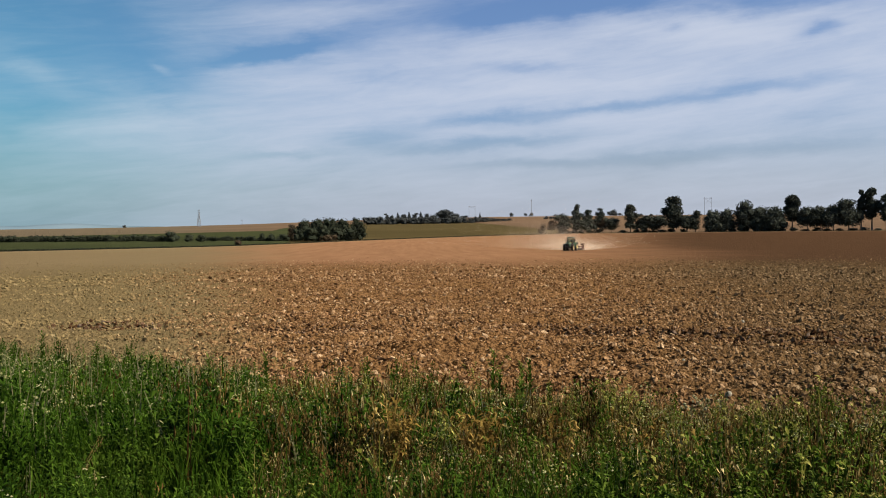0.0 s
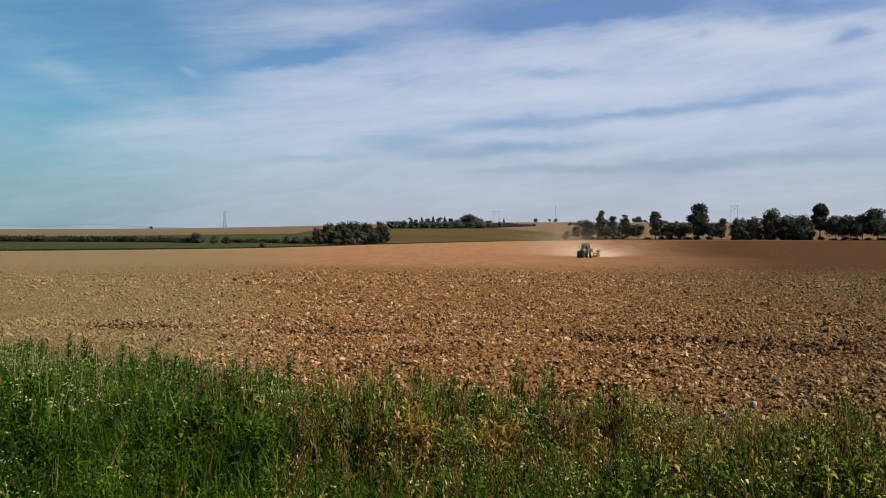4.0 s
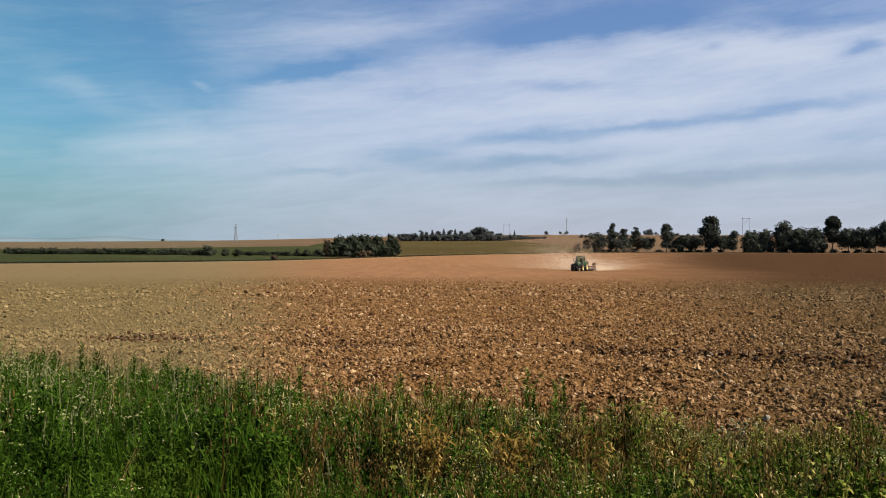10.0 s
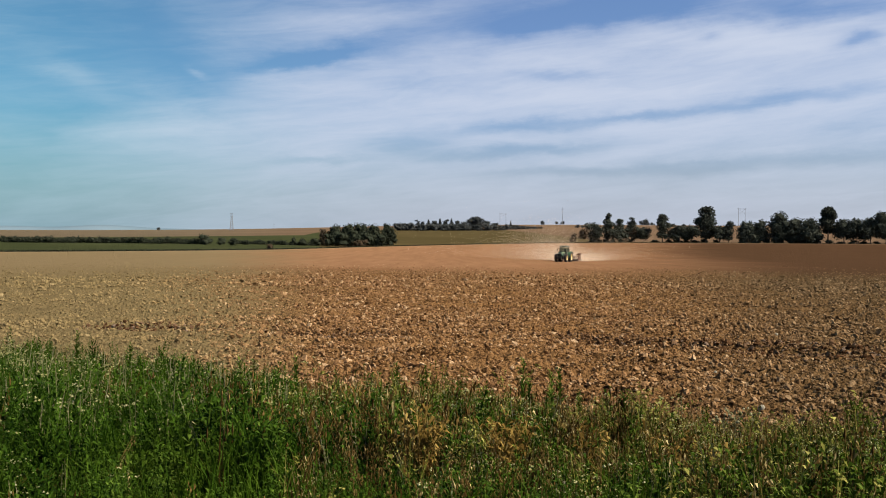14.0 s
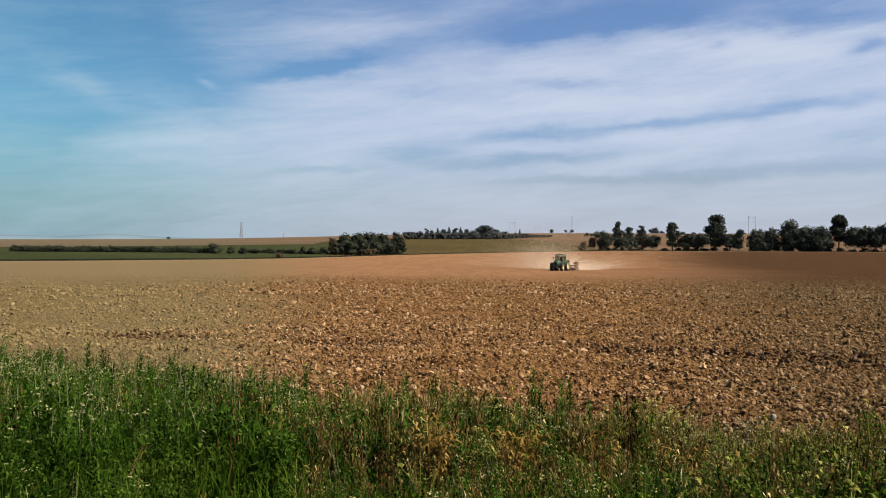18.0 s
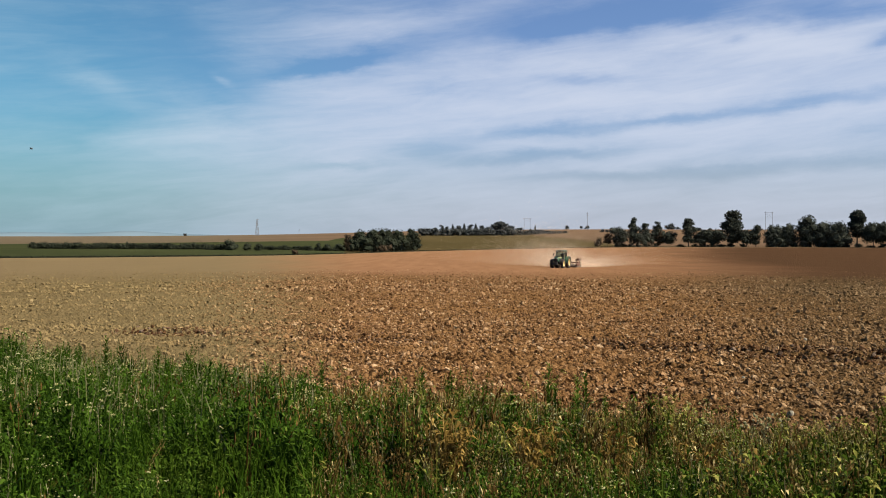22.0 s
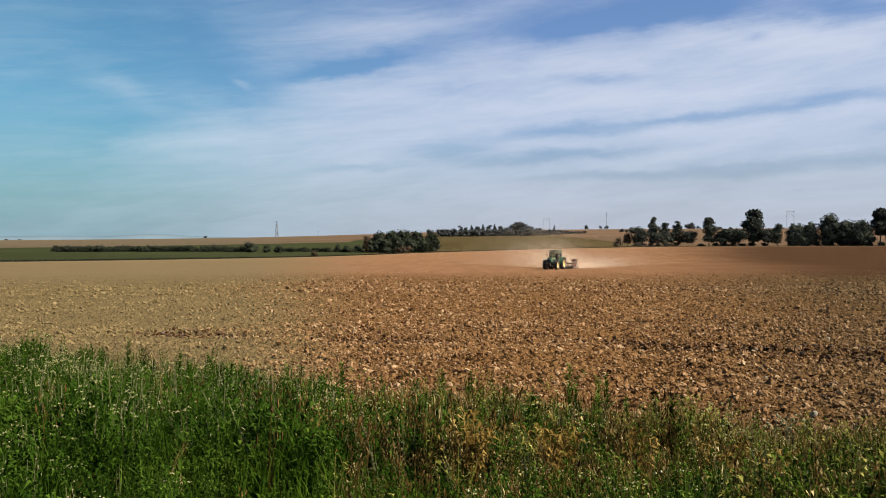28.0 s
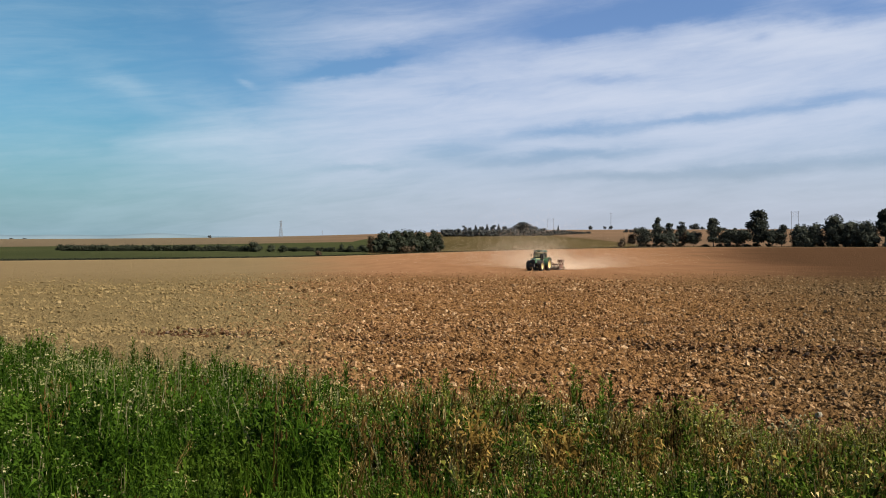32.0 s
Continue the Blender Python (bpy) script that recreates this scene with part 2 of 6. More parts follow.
def leaf_material(name, c1, c2, c3, through_light=0.25, rough=0.65, lush=None, split=0.55):
    """Foliage: three greens by plant, by leaf and by patch, some light passing through; lush: the colour where the bank is damper."""
    k = Mat(name, rough, spec=0.02)
    stalk = k.noise(k.pos(), 4.2, 3, 0.55, squash=(1.0, 1.0, 0.12))
    tone = k.math("ADD", k.math("MULTIPLY", k.island(), 0.5), k.step(stalk, 0.32, 0.70, 0.0, 0.5))
    col = k.ramp(tone, (0.05, c1), (split, c2), (0.95, c3))
    patch = k.noise(k.pos(), 0.9, 3)
    col = k.mix(k.step(patch, 0.42, 0.68, 0.0, 0.5), col, c1)
    if lush:
        sep = k.t.nodes.new("ShaderNodeSeparateXYZ")
        k.put(k.pos(), sep.inputs[0])
        where = k.math("ADD", sep.outputs[0], k.math("MULTIPLY", k.math("SUBTRACT", k.noise(k.pos(), 0.45, 3), 0.5), 15.0))
        dark, light = tuple(0.26 * v for v in lush), (lush[0] * 3.5, lush[1] * 2.6, lush[2] * 3.6)
        fresh = k.ramp(tone, (0.1, dark), (0.5, lush), (0.9, light))
        fresh = k.mix(k.step(patch, 0.45, 0.66, 0.0, 0.6), fresh, light)
        col = k.mix(k.step(where, 6.0, -2.5, 0.0, 0.95), col, fresh)
    k.colour(col)
    if through_light:
        tr = k.t.nodes.new("ShaderNodeBsdfTranslucent")
        k.put(col, tr.inputs["Color"])
        mx = k.t.nodes.new("ShaderNodeMixShader")
        mx.inputs[0].default_value = through_light
        k.t.links.new(k.b.outputs[0], mx.inputs[1])
        k.t.links.new(tr.outputs[0], mx.inputs[2])
        k.t.links.new(mx.outputs[0], k.t.nodes["Material Output"].inputs[0])
    return k.m


def plain(name, c, rough=0.5, metal=0.0, spec=0.4, grime=(0.22, 0.15, 0.09), amount=0.35, scale=3.0):
    """Paint, rubber or metal with dust and wear on it."""
    k = Mat(name, rough, metal, spec)
    n = k.noise(k.obj(), scale, 5, 0.65)
    f = k.noise(k.obj(), scale * 14, 3, 0.6)
    col = k.mix(k.step(n, 0.38, 0.72, 0.0, amount), c, grime)
    col = k.mix(k.step(f, 0.5, 0.8, 0.0, amount * 0.5), col, grime)
    k.colour(col)
    k.put(k.step(n, 0.3, 0.8, rough, min(1.0, rough + 0.3)), k.b.inputs["Roughness"])
    k.bump(f, 0.15, 0.004)
    return k.m


SOIL_DRY = (0.220, 0.1225, 0.0535)
SOIL_MID = (0.154, 0.0815, 0.0335)
SOIL_DAMP = (0.030, 0.0148, 0.0062)


def ground_material():
    k = Mat("farmland", 1.0, spec=0.0)
    p = k.pos()
    sep = k.t.nodes.new("ShaderNodeSeparateXYZ")
    k.put(p, sep.inputs[0])
    x = sep.outputs[0]
    big = k.noise(p, 0.03, 5, 0.6)
    mid = k.noise(p, 0.35, 6, 0.65)
    fin = k.noise(p, 6.0, 6, 0.7)
    # ploughed soil: dry crust, brown below, darker towards the right
    _, pick = k.crumbs(p, 9.0)
    soil = k.ramp(k.math("ADD", k.math("MULTIPLY", mid, 0.25), k.math("ADD", k.math("MULTIPLY", fin, 0.55), k.math("MULTIPLY", pick, 0.2))),
                  (0.40, SOIL_DAMP), (0.50, SOIL_MID), (0.61, SOIL_DRY))
    dark_mix = k.step(k.math("ADD", k.math("MULTIPLY", big, 0.5), k.attr("right_dark")), 0.25, 1.2, 0.0, 0.97)
    olive = k.step(k.math("ADD", k.math("MULTIPLY", big, 0.5), k.attr("weedy")), 0.3, 1.1, 0.0, 0.85)
    soil = k.mix(olive, soil, (0.1456, 0.1139, 0.0568))
    soil = k.mix(k.math("MULTIPLY", dark_mix, 0.9), soil, (0.066, 0.0450, 0.0225))
    # harrowed soil further out: fine and even, in long passes
    rows = k.noise(p, 1.0, 4, 0.6, squash=(0.5, 0.035, 1.0))
    harrow = k.ramp(rows, (0.3, (0.2140, 0.1140, 0.0600)), (0.7, (0.2720, 0.1470, 0.0800)))
    harrow = k.mix(k.math("MULTIPLY", dark_mix, 0.9), harrow, (0.041, 0.0235, 0.0135))
    harrow = k.mix(k.math("MULTIPLY", olive, 0.95), harrow, (0.1637, 0.1332, 0.0730))
    w = k.math("ADD", k.attr("worked"), k.math("MULTIPLY", k.math("SUBTRACT", big, 0.5), 60.0))
    soil = k.mix(k.step(w, -55.0, 5.0), soil, harrow)
    # crops past the field edge
    tone = k.noise(p, 0.02, 4, 0.6, squash=(0.6, 1.0, 1.0))
    crop = k.ramp(tone, (0.3, (0.032, 0.040, 0.018)), (0.7, (0.050, 0.056, 0.025)))
    pasture = k.ramp(k.noise(p, 0.012, 5, 0.62), (0.3, (0.0568, 0.0456, 0.0198)), (0.7, (0.0826, 0.0628, 0.0292)))
    # stubble tones are greyed to paint in the haze of distance
    stubble = k.ramp(k.noise(p, 0.008, 5, 0.6, squash=(0.3, 1.2, 1.0)), (0.25, (0.098, 0.068, 0.044)), (0.5, (0.130, 0.086, 0.056)), (0.8, (0.160, 0.104, 0.068)))
    stubble = k.mix(k.step(k.math("DIVIDE", x, sep.outputs[1]), -0.10, -0.34, 0.0, 0.8), stubble, (0.112, 0.092, 0.062))
    cropped = k.mix(k.step(k.attr("pasture"), -0.15, 0.15), crop, pasture)
    far = k.mix(k.step(k.attr("stubble"), -6.0, 6.0), cropped, stubble)
    edge = k.math("ADD", k.attr("edge"), k.math("MULTIPLY", k.math("SUBTRACT", mid, 0.5), 2.0))
    soil = k.mix(k.step(edge, -14.0, -3.0, 0.0, 0.28), soil, (0.30, 0.205, 0.120))
    soil = k.mix(k.step(edge, -0.5, 0.5), soil, (0.050, 0.045, 0.022))
    soil = k.mix(k.step(edge, 4.0, 7.0), soil, far)
    # grassy bank under the camera
    bank = k.ramp(fin, (0.35, (0.014, 0.020, 0.003)), (0.7, (0.045, 0.048, 0.008)))
    bank_line = k.math("ADD", k.attr("bank"), k.math("MULTIPLY", k.math("SUBTRACT", mid, 0.5), 2.5))
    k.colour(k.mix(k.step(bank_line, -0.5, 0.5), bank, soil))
    grit = k.noise(p, 22.0, 4, 0.7)
    lump, _ = k.crumbs(p, 9.0)
    rough = k.math("SUBTRACT", k.math("MULTIPLY", k.math("ADD", grit, fin), 0.6), k.math("MULTIPLY", lump, 1.1))
    k.bump(k.math("ADD", rough, mid), 1.0, 0.10)
    return k.m


def clod_material():
    k = Mat("soil_clod", 1.0, spec=0.0)
    p = k.pos()
    sep = k.t.nodes.new("ShaderNodeSeparateXYZ")
    k.put(p, sep.inputs[0])
    col = k.ramp(k.island(), (0.0, (0.0840, 0.0430, 0.0180)), (0.35, (0.1880, 0.1000, 0.0440)), (0.7, (0.2850, 0.1660, 0.0820)), (0.88, (0.3450, 0.2150, 0.1150)), (1.0, (0.4400, 0.3050, 0.1800)))
    big = k.noise(p, 0.03, 5, 0.6)
    side = k.math("DIVIDE", sep.outputs[0], sep.outputs[1])
    # clods turn darker towards the right, more so further out
    dark_mix = k.step(k.math("ADD", k.math("MULTIPLY", big, 0.5), k.math("MULTIPLY", k.step(side, 0.05, 0.5), k.step(sep.outputs[1], 30.0, 75.0, 0.7, 1.2))), 0.3, 1.2, 0.0, 0.8)
    olive = k.step(k.math("ADD", k.math("MULTIPLY", big, 0.5), k.step(side, -0.05, -0.5)), 0.3, 1.1, 0.0, 0.75)
    col = k.mix(olive, col, (0.1904, 0.1562, 0.0734))
    col = k.mix(k.math("MULTIPLY", dark_mix, 0.68), col, (0.118, 0.0930, 0.0520))
    fin = k.noise(p, 25.0, 5, 0.7)
    col = k.mix(k.step(fin, 0.4, 0.7, 0.0, 0.5), col, (0.0924, 0.0536, 0.0307))
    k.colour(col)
    k.bump(fin, 0.8, 0.03)
    return k.m


def shaded_damp_clod_material():
    k = Mat("shaded_damp_clod", 1.0, spec=0.02)
    # dark as moist soil, with the furrow's shade painted into the tones too
    col = k.ramp(k.island(), (0.0, (0.0420, 0.0194, 0.0087)), (0.5, (0.0850, 0.0455, 0.0218)), (0.85, (0.1200, 0.0735, 0.0437)), (1.0, (0.1700, 0.1244, 0.0946)))
    k.colour(col)
    k.bump(k.noise(k.pos(), 25.0, 5, 0.7), 0.8, 0.03)
    return k.m


M_DAMP_SHADE = shaded_damp_clod_material()
M_GROUND = ground_material()
M_CLOD = clod_material()
M_GRASS = leaf_material("green_grass", (0.010, 0.016, 0.0016), (0.048, 0.080, 0.0054), (0.175, 0.172, 0.034), 0.18, lush=(0.0165, 0.044, 0.0026), split=0.58)
M_LEAF = leaf_material("weed_leaf", (0.011, 0.015, 0.0018), (0.049, 0.081, 0.0064), (0.195, 0.215, 0.045), 0.15, lush=(0.0165, 0.0415, 0.0032), split=0.58)
M_STRAW = leaf_material("dry_straw", (0.045, 0.029, 0.008), (0.135, 0.096, 0.030), (0.60, 0.49, 0.24), 0.15, 0.8, split=0.6)
M_FLOWER = leaf_material("cream_blossom", (0.18, 0.18, 0.065), (0.28, 0.27, 0.12), (0.46, 0.43, 0.26), 0.2, 0.8)
M_RUST = leaf_material("rusty_seed", (0.026, 0.015, 0.004), (0.075, 0.044, 0.013), (0.21, 0.135, 0.046), 0.15, 0.8)
M_FLECK = leaf_material("pale_olive_leaf", (0.026, 0.031, 0.005), (0.110, 0.112, 0.020), (0.36, 0.325, 0.095), 0.15, split=0.5)
M_PALE = leaf_material("pale_dry_leaf", (0.080, 0.068, 0.020), (0.29, 0.25, 0.095), (0.66, 0.59, 0.32), 0.2, 0.8, split=0.5)
M_GOLD = leaf_material("golden_dry_leaf", (0.050, 0.029, 0.006), (0.140, 0.088, 0.021), (0.36, 0.25, 0.075), 0.2, 0.8, split=0.5)
M_PALE = leaf_material("silvery_thistle", (0.09, 0.095, 0.040), (0.17, 0.165, 0.080), (0.32, 0.30, 0.19), 0.15, 0.85)
M_TALL = leaf_material("tall_weed_leaf", (0.020, 0.038, 0.004), (0.048, 0.080, 0.009), (0.12, 0.16, 0.03), 0.25)
# gum, bush and far wood: distance haze is put into the greyed leaf colours
M_GUM = leaf_material("gum_leaf", (0.036, 0.041, 0.034), (0.044, 0.050, 0.040), (0.056, 0.062, 0.048), 0.18)
M_BUSH = leaf_material("bush_leaf", (0.020, 0.025, 0.017), (0.027, 0.032, 0.021), (0.038, 0.043, 0.028), 0.12)
M_HAZED_WOOD = leaf_material("hazed_wood_leaf", (0.034, 0.038, 0.040), (0.047, 0.051, 0.050), (0.061, 0.064, 0.059), 0.12)
M_DRYBUSH = leaf_material("dry_bush_leaf", (0.044, 0.034, 0.022), (0.066, 0.048, 0.031), (0.095, 0.070, 0.044), 0.12)
M_BARK = plain("bark", (0.10, 0.075, 0.055), 0.9, grime=(0.2, 0.16, 0.12), amount=0.6, scale=2.0)
M_GREEN = plain("green_paint", (0.030, 0.105, 0.058), 0.22, spec=0.6, grime=(0.16, 0.12, 0.075), amount=0.5)
M_DARKGREEN = plain("dark_green_paint", (0.012, 0.048, 0.026), 0.4, spec=0.5, amount=0.35)
M_YELLOW = plain("yellow_paint", (0.55, 0.44, 0.17), 0.4, spec=0.5, grime=(0.30, 0.22, 0.12), amount=0.5)
M_BLACK = plain("black_plastic", (0.018, 0.018, 0.02), 0.55, amount=0.2)
M_TYRE = plain("tyre_rubber", (0.022, 0.021, 0.020), 0.85, grime=(0.16, 0.105, 0.065), amount=0.5, scale=2.5)
M_STEEL = plain("worn_steel", (0.24, 0.20, 0.17), 0.55, 0.6, amount=0.5)
M_IMPL = plain("rusty_red_frame", (0.095, 0.040, 0.028), 0.65, amount=0.4)
M_TINE = plain("dusty_tine_steel", (0.15, 0.085, 0.06), 0.6, 0.4, amount=0.5)
M_PYLON = plain("galvanised_steel", (0.15, 0.16, 0.175), 0.6, 0.2, amount=0.2)
M_POST = plain("weathered_pole", (0.13, 0.12, 0.11), 0.8, amount=0.3)
M_LAMP = plain("clear_lamp_lens", (0.7, 0.7, 0.66), 0.15, spec=0.6, amount=0.1)
M_AMBER = plain("amber_lens", (0.65, 0.22, 0.02), 0.25, spec=0.5, amount=0.1)


def glass_material():
    k = Mat("cab_glass", 0.03, spec=0.5)
    k.colour((0.55, 0.62, 0.58))
    k.b.inputs["Transmission Weight"].default_value = 1.0
    k.b.inputs["IOR"].default_value = 1.1
    return k.m


def dust_material():
    k = Mat("airborne_dust", 1.0, spec=0.0)
    col = k.ramp(k.island(), (0.0, (0.78, 0.62, 0.47)), (1.0, (0.9, 0.77, 0.62)))
    k.colour(col)
    tr = k.t.nodes.new("ShaderNodeBsdfTranslucent")
    k.put(col, tr.inputs["Color"])
    mx = k.t.nodes.new("ShaderNodeMixShader")
    mx.inputs[0].default_value = 0.5
    k.t.links.new(k.b.outputs[0], mx.inputs[1])
    k.t.links.new(tr.outputs[0], mx.inputs[2])
    k.t.links.new(mx.outputs[0], k.t.nodes["Material Output"].inputs[0])
    return k.m


M_GLASS = glass_material()
M_DUST = dust_material()

# ------------------------------------------------------------------ mesh helpers
rng = np.random.default_rng(7)


def tri_mesh(name, V, F, mats, mi=None, smooth=False):
    """A mesh from arrays of corners and triangles."""
    V, F = np.asarray(V, np.float32), np.asarray(F, np.int32)
    me = bpy.data.meshes.new(name)
    me.vertices.add(len(V))
    me.vertices.foreach_set("co", V.ravel())
    me.loops.add(F.size)
    me.loops.foreach_set("vertex_index", F.ravel())
    me.polygons.add(len(F))
    me.polygons.foreach_set("loop_start", np.arange(0, F.size, 3, dtype=np.int32))
    for m in mats:
        me.materials.append(m)
    if mi is not None:
        me.polygons.foreach_set("material_index", np.asarray(mi, np.int32))
    me.polygons.foreach_set("use_smooth", np.full(len(F), smooth))
    me.update(calc_edges=True)
    return me


def gather(pieces):
    """Joins (V, F, material indices) triples."""
    V, F, I, n = [], [], [], 0
    for v, f, i in pieces:
        V.append(v)
        F.append(np.asarray(f) + n)
        I.append(np.broadcast_to(i, len(f)))
        n += len(v)
    return np.concatenate(V), np.concatenate(F), np.concatenate(I)


def turns(yaw, lean, lean_dir):
    """Rotation matrices: a spin about the upright, then a lean towards a direction."""
    c, s = np.cos(yaw), np.sin(yaw)
    z, o = np.zeros_like(c), np.ones_like(c)
    R = np.stack([np.stack([c, -s, z], -1), np.stack([s, c, z], -1), np.stack([z, z, o], -1)], -2)
    ax = np.stack([-np.sin(lean_dir), np.cos(lean_dir), z], -1)
    K = np.zeros((len(c), 3, 3))
    K[:, 0, 1], K[:, 0, 2], K[:, 1, 2] = -ax[:, 2], ax[:, 1], -ax[:, 0]
    K[:, 1, 0], K[:, 2, 0], K[:, 2, 1] = ax[:, 2], -ax[:, 1], ax[:, 0]
    sl, cl = np.sin(lean)[:, None, None], np.cos(lean)[:, None, None]
    L = np.eye(3) + sl * K + (1 - cl) * (K @ K)
    return L @ R


def scatter(variants, at, size, lean=0.15, stretch=None):
    """Many copies of a few small forms, joined: variants are (V, F, I), at the places (n, 3)."""
    n = len(at)
    R = turns(rng.uniform(0, 6.283, n), np.abs(rng.normal(0, lean, n)), rng.uniform(0, 6.283, n))
    pick = rng.integers(0, len(variants), n)
    out = []
    for k, (v, f, i) in enumerate(variants):
        s = np.nonzero(pick == k)[0]
        if not len(s):
            continue
        sc = size[s][:, None, None] * (1 if stretch is None else stretch[s][:, None, :])
        W = np.einsum("nij,nvj->nvi", R[s], v[None] * sc) + at[s][:, None]
        FF = (np.asarray(f)[None] + (np.arange(len(s)) * len(v))[:, None, None]).reshape(-1, 3)
        out.append((W.reshape(-1, 3), FF, np.tile(np.broadcast_to(i, len(f)), len(s))))
    return gather(out)


def part(name, bm, material, parent, label="", smooth=False):
    """Links a bmesh as one mesh object under a thing or a part."""
    me = bpy.data.meshes.new(name)
    bmesh.ops.recalc_face_normals(bm, faces=bm.faces)
    bm.to_mesh(me)
    bm.free()
    for m in (material if isinstance(material, (list, tuple)) else [material]):
        me.materials.append(m)
    if smooth:
        for p in me.polygons:
            p.use_smooth = True
    ob = new(name, me)
    ob.parent = parent
    return tagged(ob, label)


def mesh_part(name, me, parent, label=""):
    ob = new(name, me)
    ob.parent = parent
    return tagged(ob, label)


def box(bm, c, size, bevel=0.0, turn=(0, 0, 0), taper=None):
    """A box with bevelled edges; taper scales its top in x and y."""
    r = bmesh.ops.create_cube(bm, size=1.0)
    vs = r["verts"]
    for v in vs:
        if taper and v.co.z > 0:
            v.co.x *= taper[0]
            v.co.y *= taper[1]
    bmesh.ops.transform(bm, matrix=pose(*c, *turn) @ Matrix.Diagonal((*size, 1)), verts=vs)
    if bevel:
        es = list({e for v in vs for e in v.link_edges})
        bmesh.ops.bevel(bm, geom=es, offset=bevel, segments=2, affect="EDGES", profile=0.6)


def rod(bm, a, b, r1, r2=None, seg=8):
    """A tapered round bar from a to b."""
    a, b = Vector(a), Vector(b)
    d = b - a
    m = Matrix.Translation((a + b) / 2) @ d.to_track_quat("Z", "Y").to_matrix().to_4x4()
    bmesh.ops.create_cone(bm, cap_ends=True, segments=seg, radius1=r1, radius2=r1 if r2 is None else r2, depth=d.length, matrix=m)


def lathe(bm, profile, seg=28, axis="X", at=(0, 0, 0)):
    """Turns a profile of (distance along the axis, radius) about the axis."""
    rings = []
    for u, r in profile:
        ring = []
        for k in range(seg):
            a = 2 * math.pi * k / seg
            p = Vector((u, r * math.cos(a), r * math.sin(a)))
            ring.append(bm.verts.new(p + Vector(at)))
        rings.append(ring)
    for A, B in zip(rings, rings[1:]):
        for k in range(seg):
            bm.faces.new((A[k], A[(k + 1) % seg], B[(k + 1) % seg], B[k]))
    return rings


# ------------------------------------------------------------------ the lie of the land
# by azimuth (degrees): field edge, the dip before it, the next land and the skyline: distance and height
AZ = (-34.0, -23.0, -16.0, -10.0, -5.0, 0.0, 5.0, 10.0, 16.0, 24.0, 34.0)
R_EDGE = (196, 215, 240, 300, 345, 385, 420, 432, 440, 446, 450)
Z_EDGE = (-0.95, -1.42, -1.82, -2.8, -2.6, -2.3, -1.8, -1.25, -1.0, -0.9, -0.8)
Z_ONE = (-0.35, -0.5, -0.6, -0.85, -1.1, -1.35, -1.55, -1.6, -1.5, -1.4, -1.4)
Z_TWO = (-0.7, -0.95, -1.2, -1.8, -2.3, -2.75, -2.95, -2.95, -2.8, -2.6, -2.5)
R_MID = (480, 480, 480, 500, 620, 650, 650, 650, 700, 700, 700)
Z_MID = (-0.55, 0.0, 0.6, 1.6, 4.2, 4.9, 5.2, 4.6, 4.2, 4.4, 4.4)
R_SKY = (2200, 2000, 1900, 1700, 1400, 1250, 1150, 1100, 1100, 1100, 1100)
Z_SKY = (3.9, 5.2, 7.3, 10.8, 13.5, 15.0, 15.2, 15.0, 14.8, 14.5, 14.0)
BANK_SLOPE, BANK_AT = 0.52, 16.3
BANK_HEIGHT = 1.65


def by_azimuth(a, values):
    return sum(np.interp(np.clip(a, -34, 34) + d, AZ, values) for d in (-2.4, -1.2, 0, 1.2, 2.4)) / 5


def bank_distance(x, y):
    """Metres past the foot of the bank, out into the field."""
    return (y + BANK_SLOPE * x - BANK_AT) / 1.13


def soft(t):
    t = np.clip(t, 0, 1)
    return t * t * (3 - 2 * t)


def ground_z(x, y):
    x, y = np.asarray(x, float), np.asarray(y, float)
    r, a = np.hypot(x, y), np.degrees(np.arctan2(x, y))
    re, ze = by_azimuth(a, R_EDGE), by_azimuth(a, Z_EDGE)
    z1, z2 = by_azimuth(a, Z_ONE), by_azimuth(a, Z_TWO)
    rm, zm = by_azimuth(a, R_MID), by_azimuth(a, Z_MID)
    rs, zs = by_azimuth(a, R_SKY), by_azimuth(a, Z_SKY)
    knots_r = [np.full_like(r, 24.0), 0.32 * re, 0.52 * re, re, rm, rs, rs * 1.25, np.full_like(r, 4900.0)]
    knots_z = [np.zeros_like(r), z1, z2, ze, zm, zs, zs - 6, np.full_like(r, -30.0)]
    z = np.zeros_like(r)
    for k in (0.92, 0.96, 1.0, 1.04, 1.08):
        q = np.clip(r * k, 24.0, 4900.0)
        for i in range(len(knots_r) - 1):
            a0, a1 = knots_r[i], knots_r[i + 1]
            t = (q - a0) / np.maximum(a1 - a0, 1e-3)
            inside = (q >= a0) & ((q < a1) | (i == len(knots_r) - 2))
            z = z + np.where(inside, knots_z[i] + (knots_z[i + 1] - knots_z[i]) * t, 0) / 5
    return z + BANK_HEIGHT * soft(-bank_distance(x, y) / 11.5)


def place(az, r):
    """A place on the land at an azimuth (degrees) and a distance (metres)."""
    x, y = r * math.sin(radians(az)), r * math.cos(radians(az))
    return x, y, float(ground_z(x, y))


def wave_noise(x, y, seed, scale):
    """Smooth random relief, between about -1 and 1."""
    g = np.random.default_rng(seed)
    out = np.zeros_like(x)
    for k in range(14):
        a, f = g.uniform(0, 6.283), scale * g.uniform(0.5, 2.2)
        out += np.sin((x * math.cos(a) + y * math.sin(a)) * f * 6.283 + g.uniform(0, 6.283)) / (f / scale)
    return out / 5.0


def furrow_line(x):
    return 29.0 - 0.19 * x - 0.012 * np.clip(x, 0, 30) ** 2 + 0.35 * np.sin(x * 0.5)


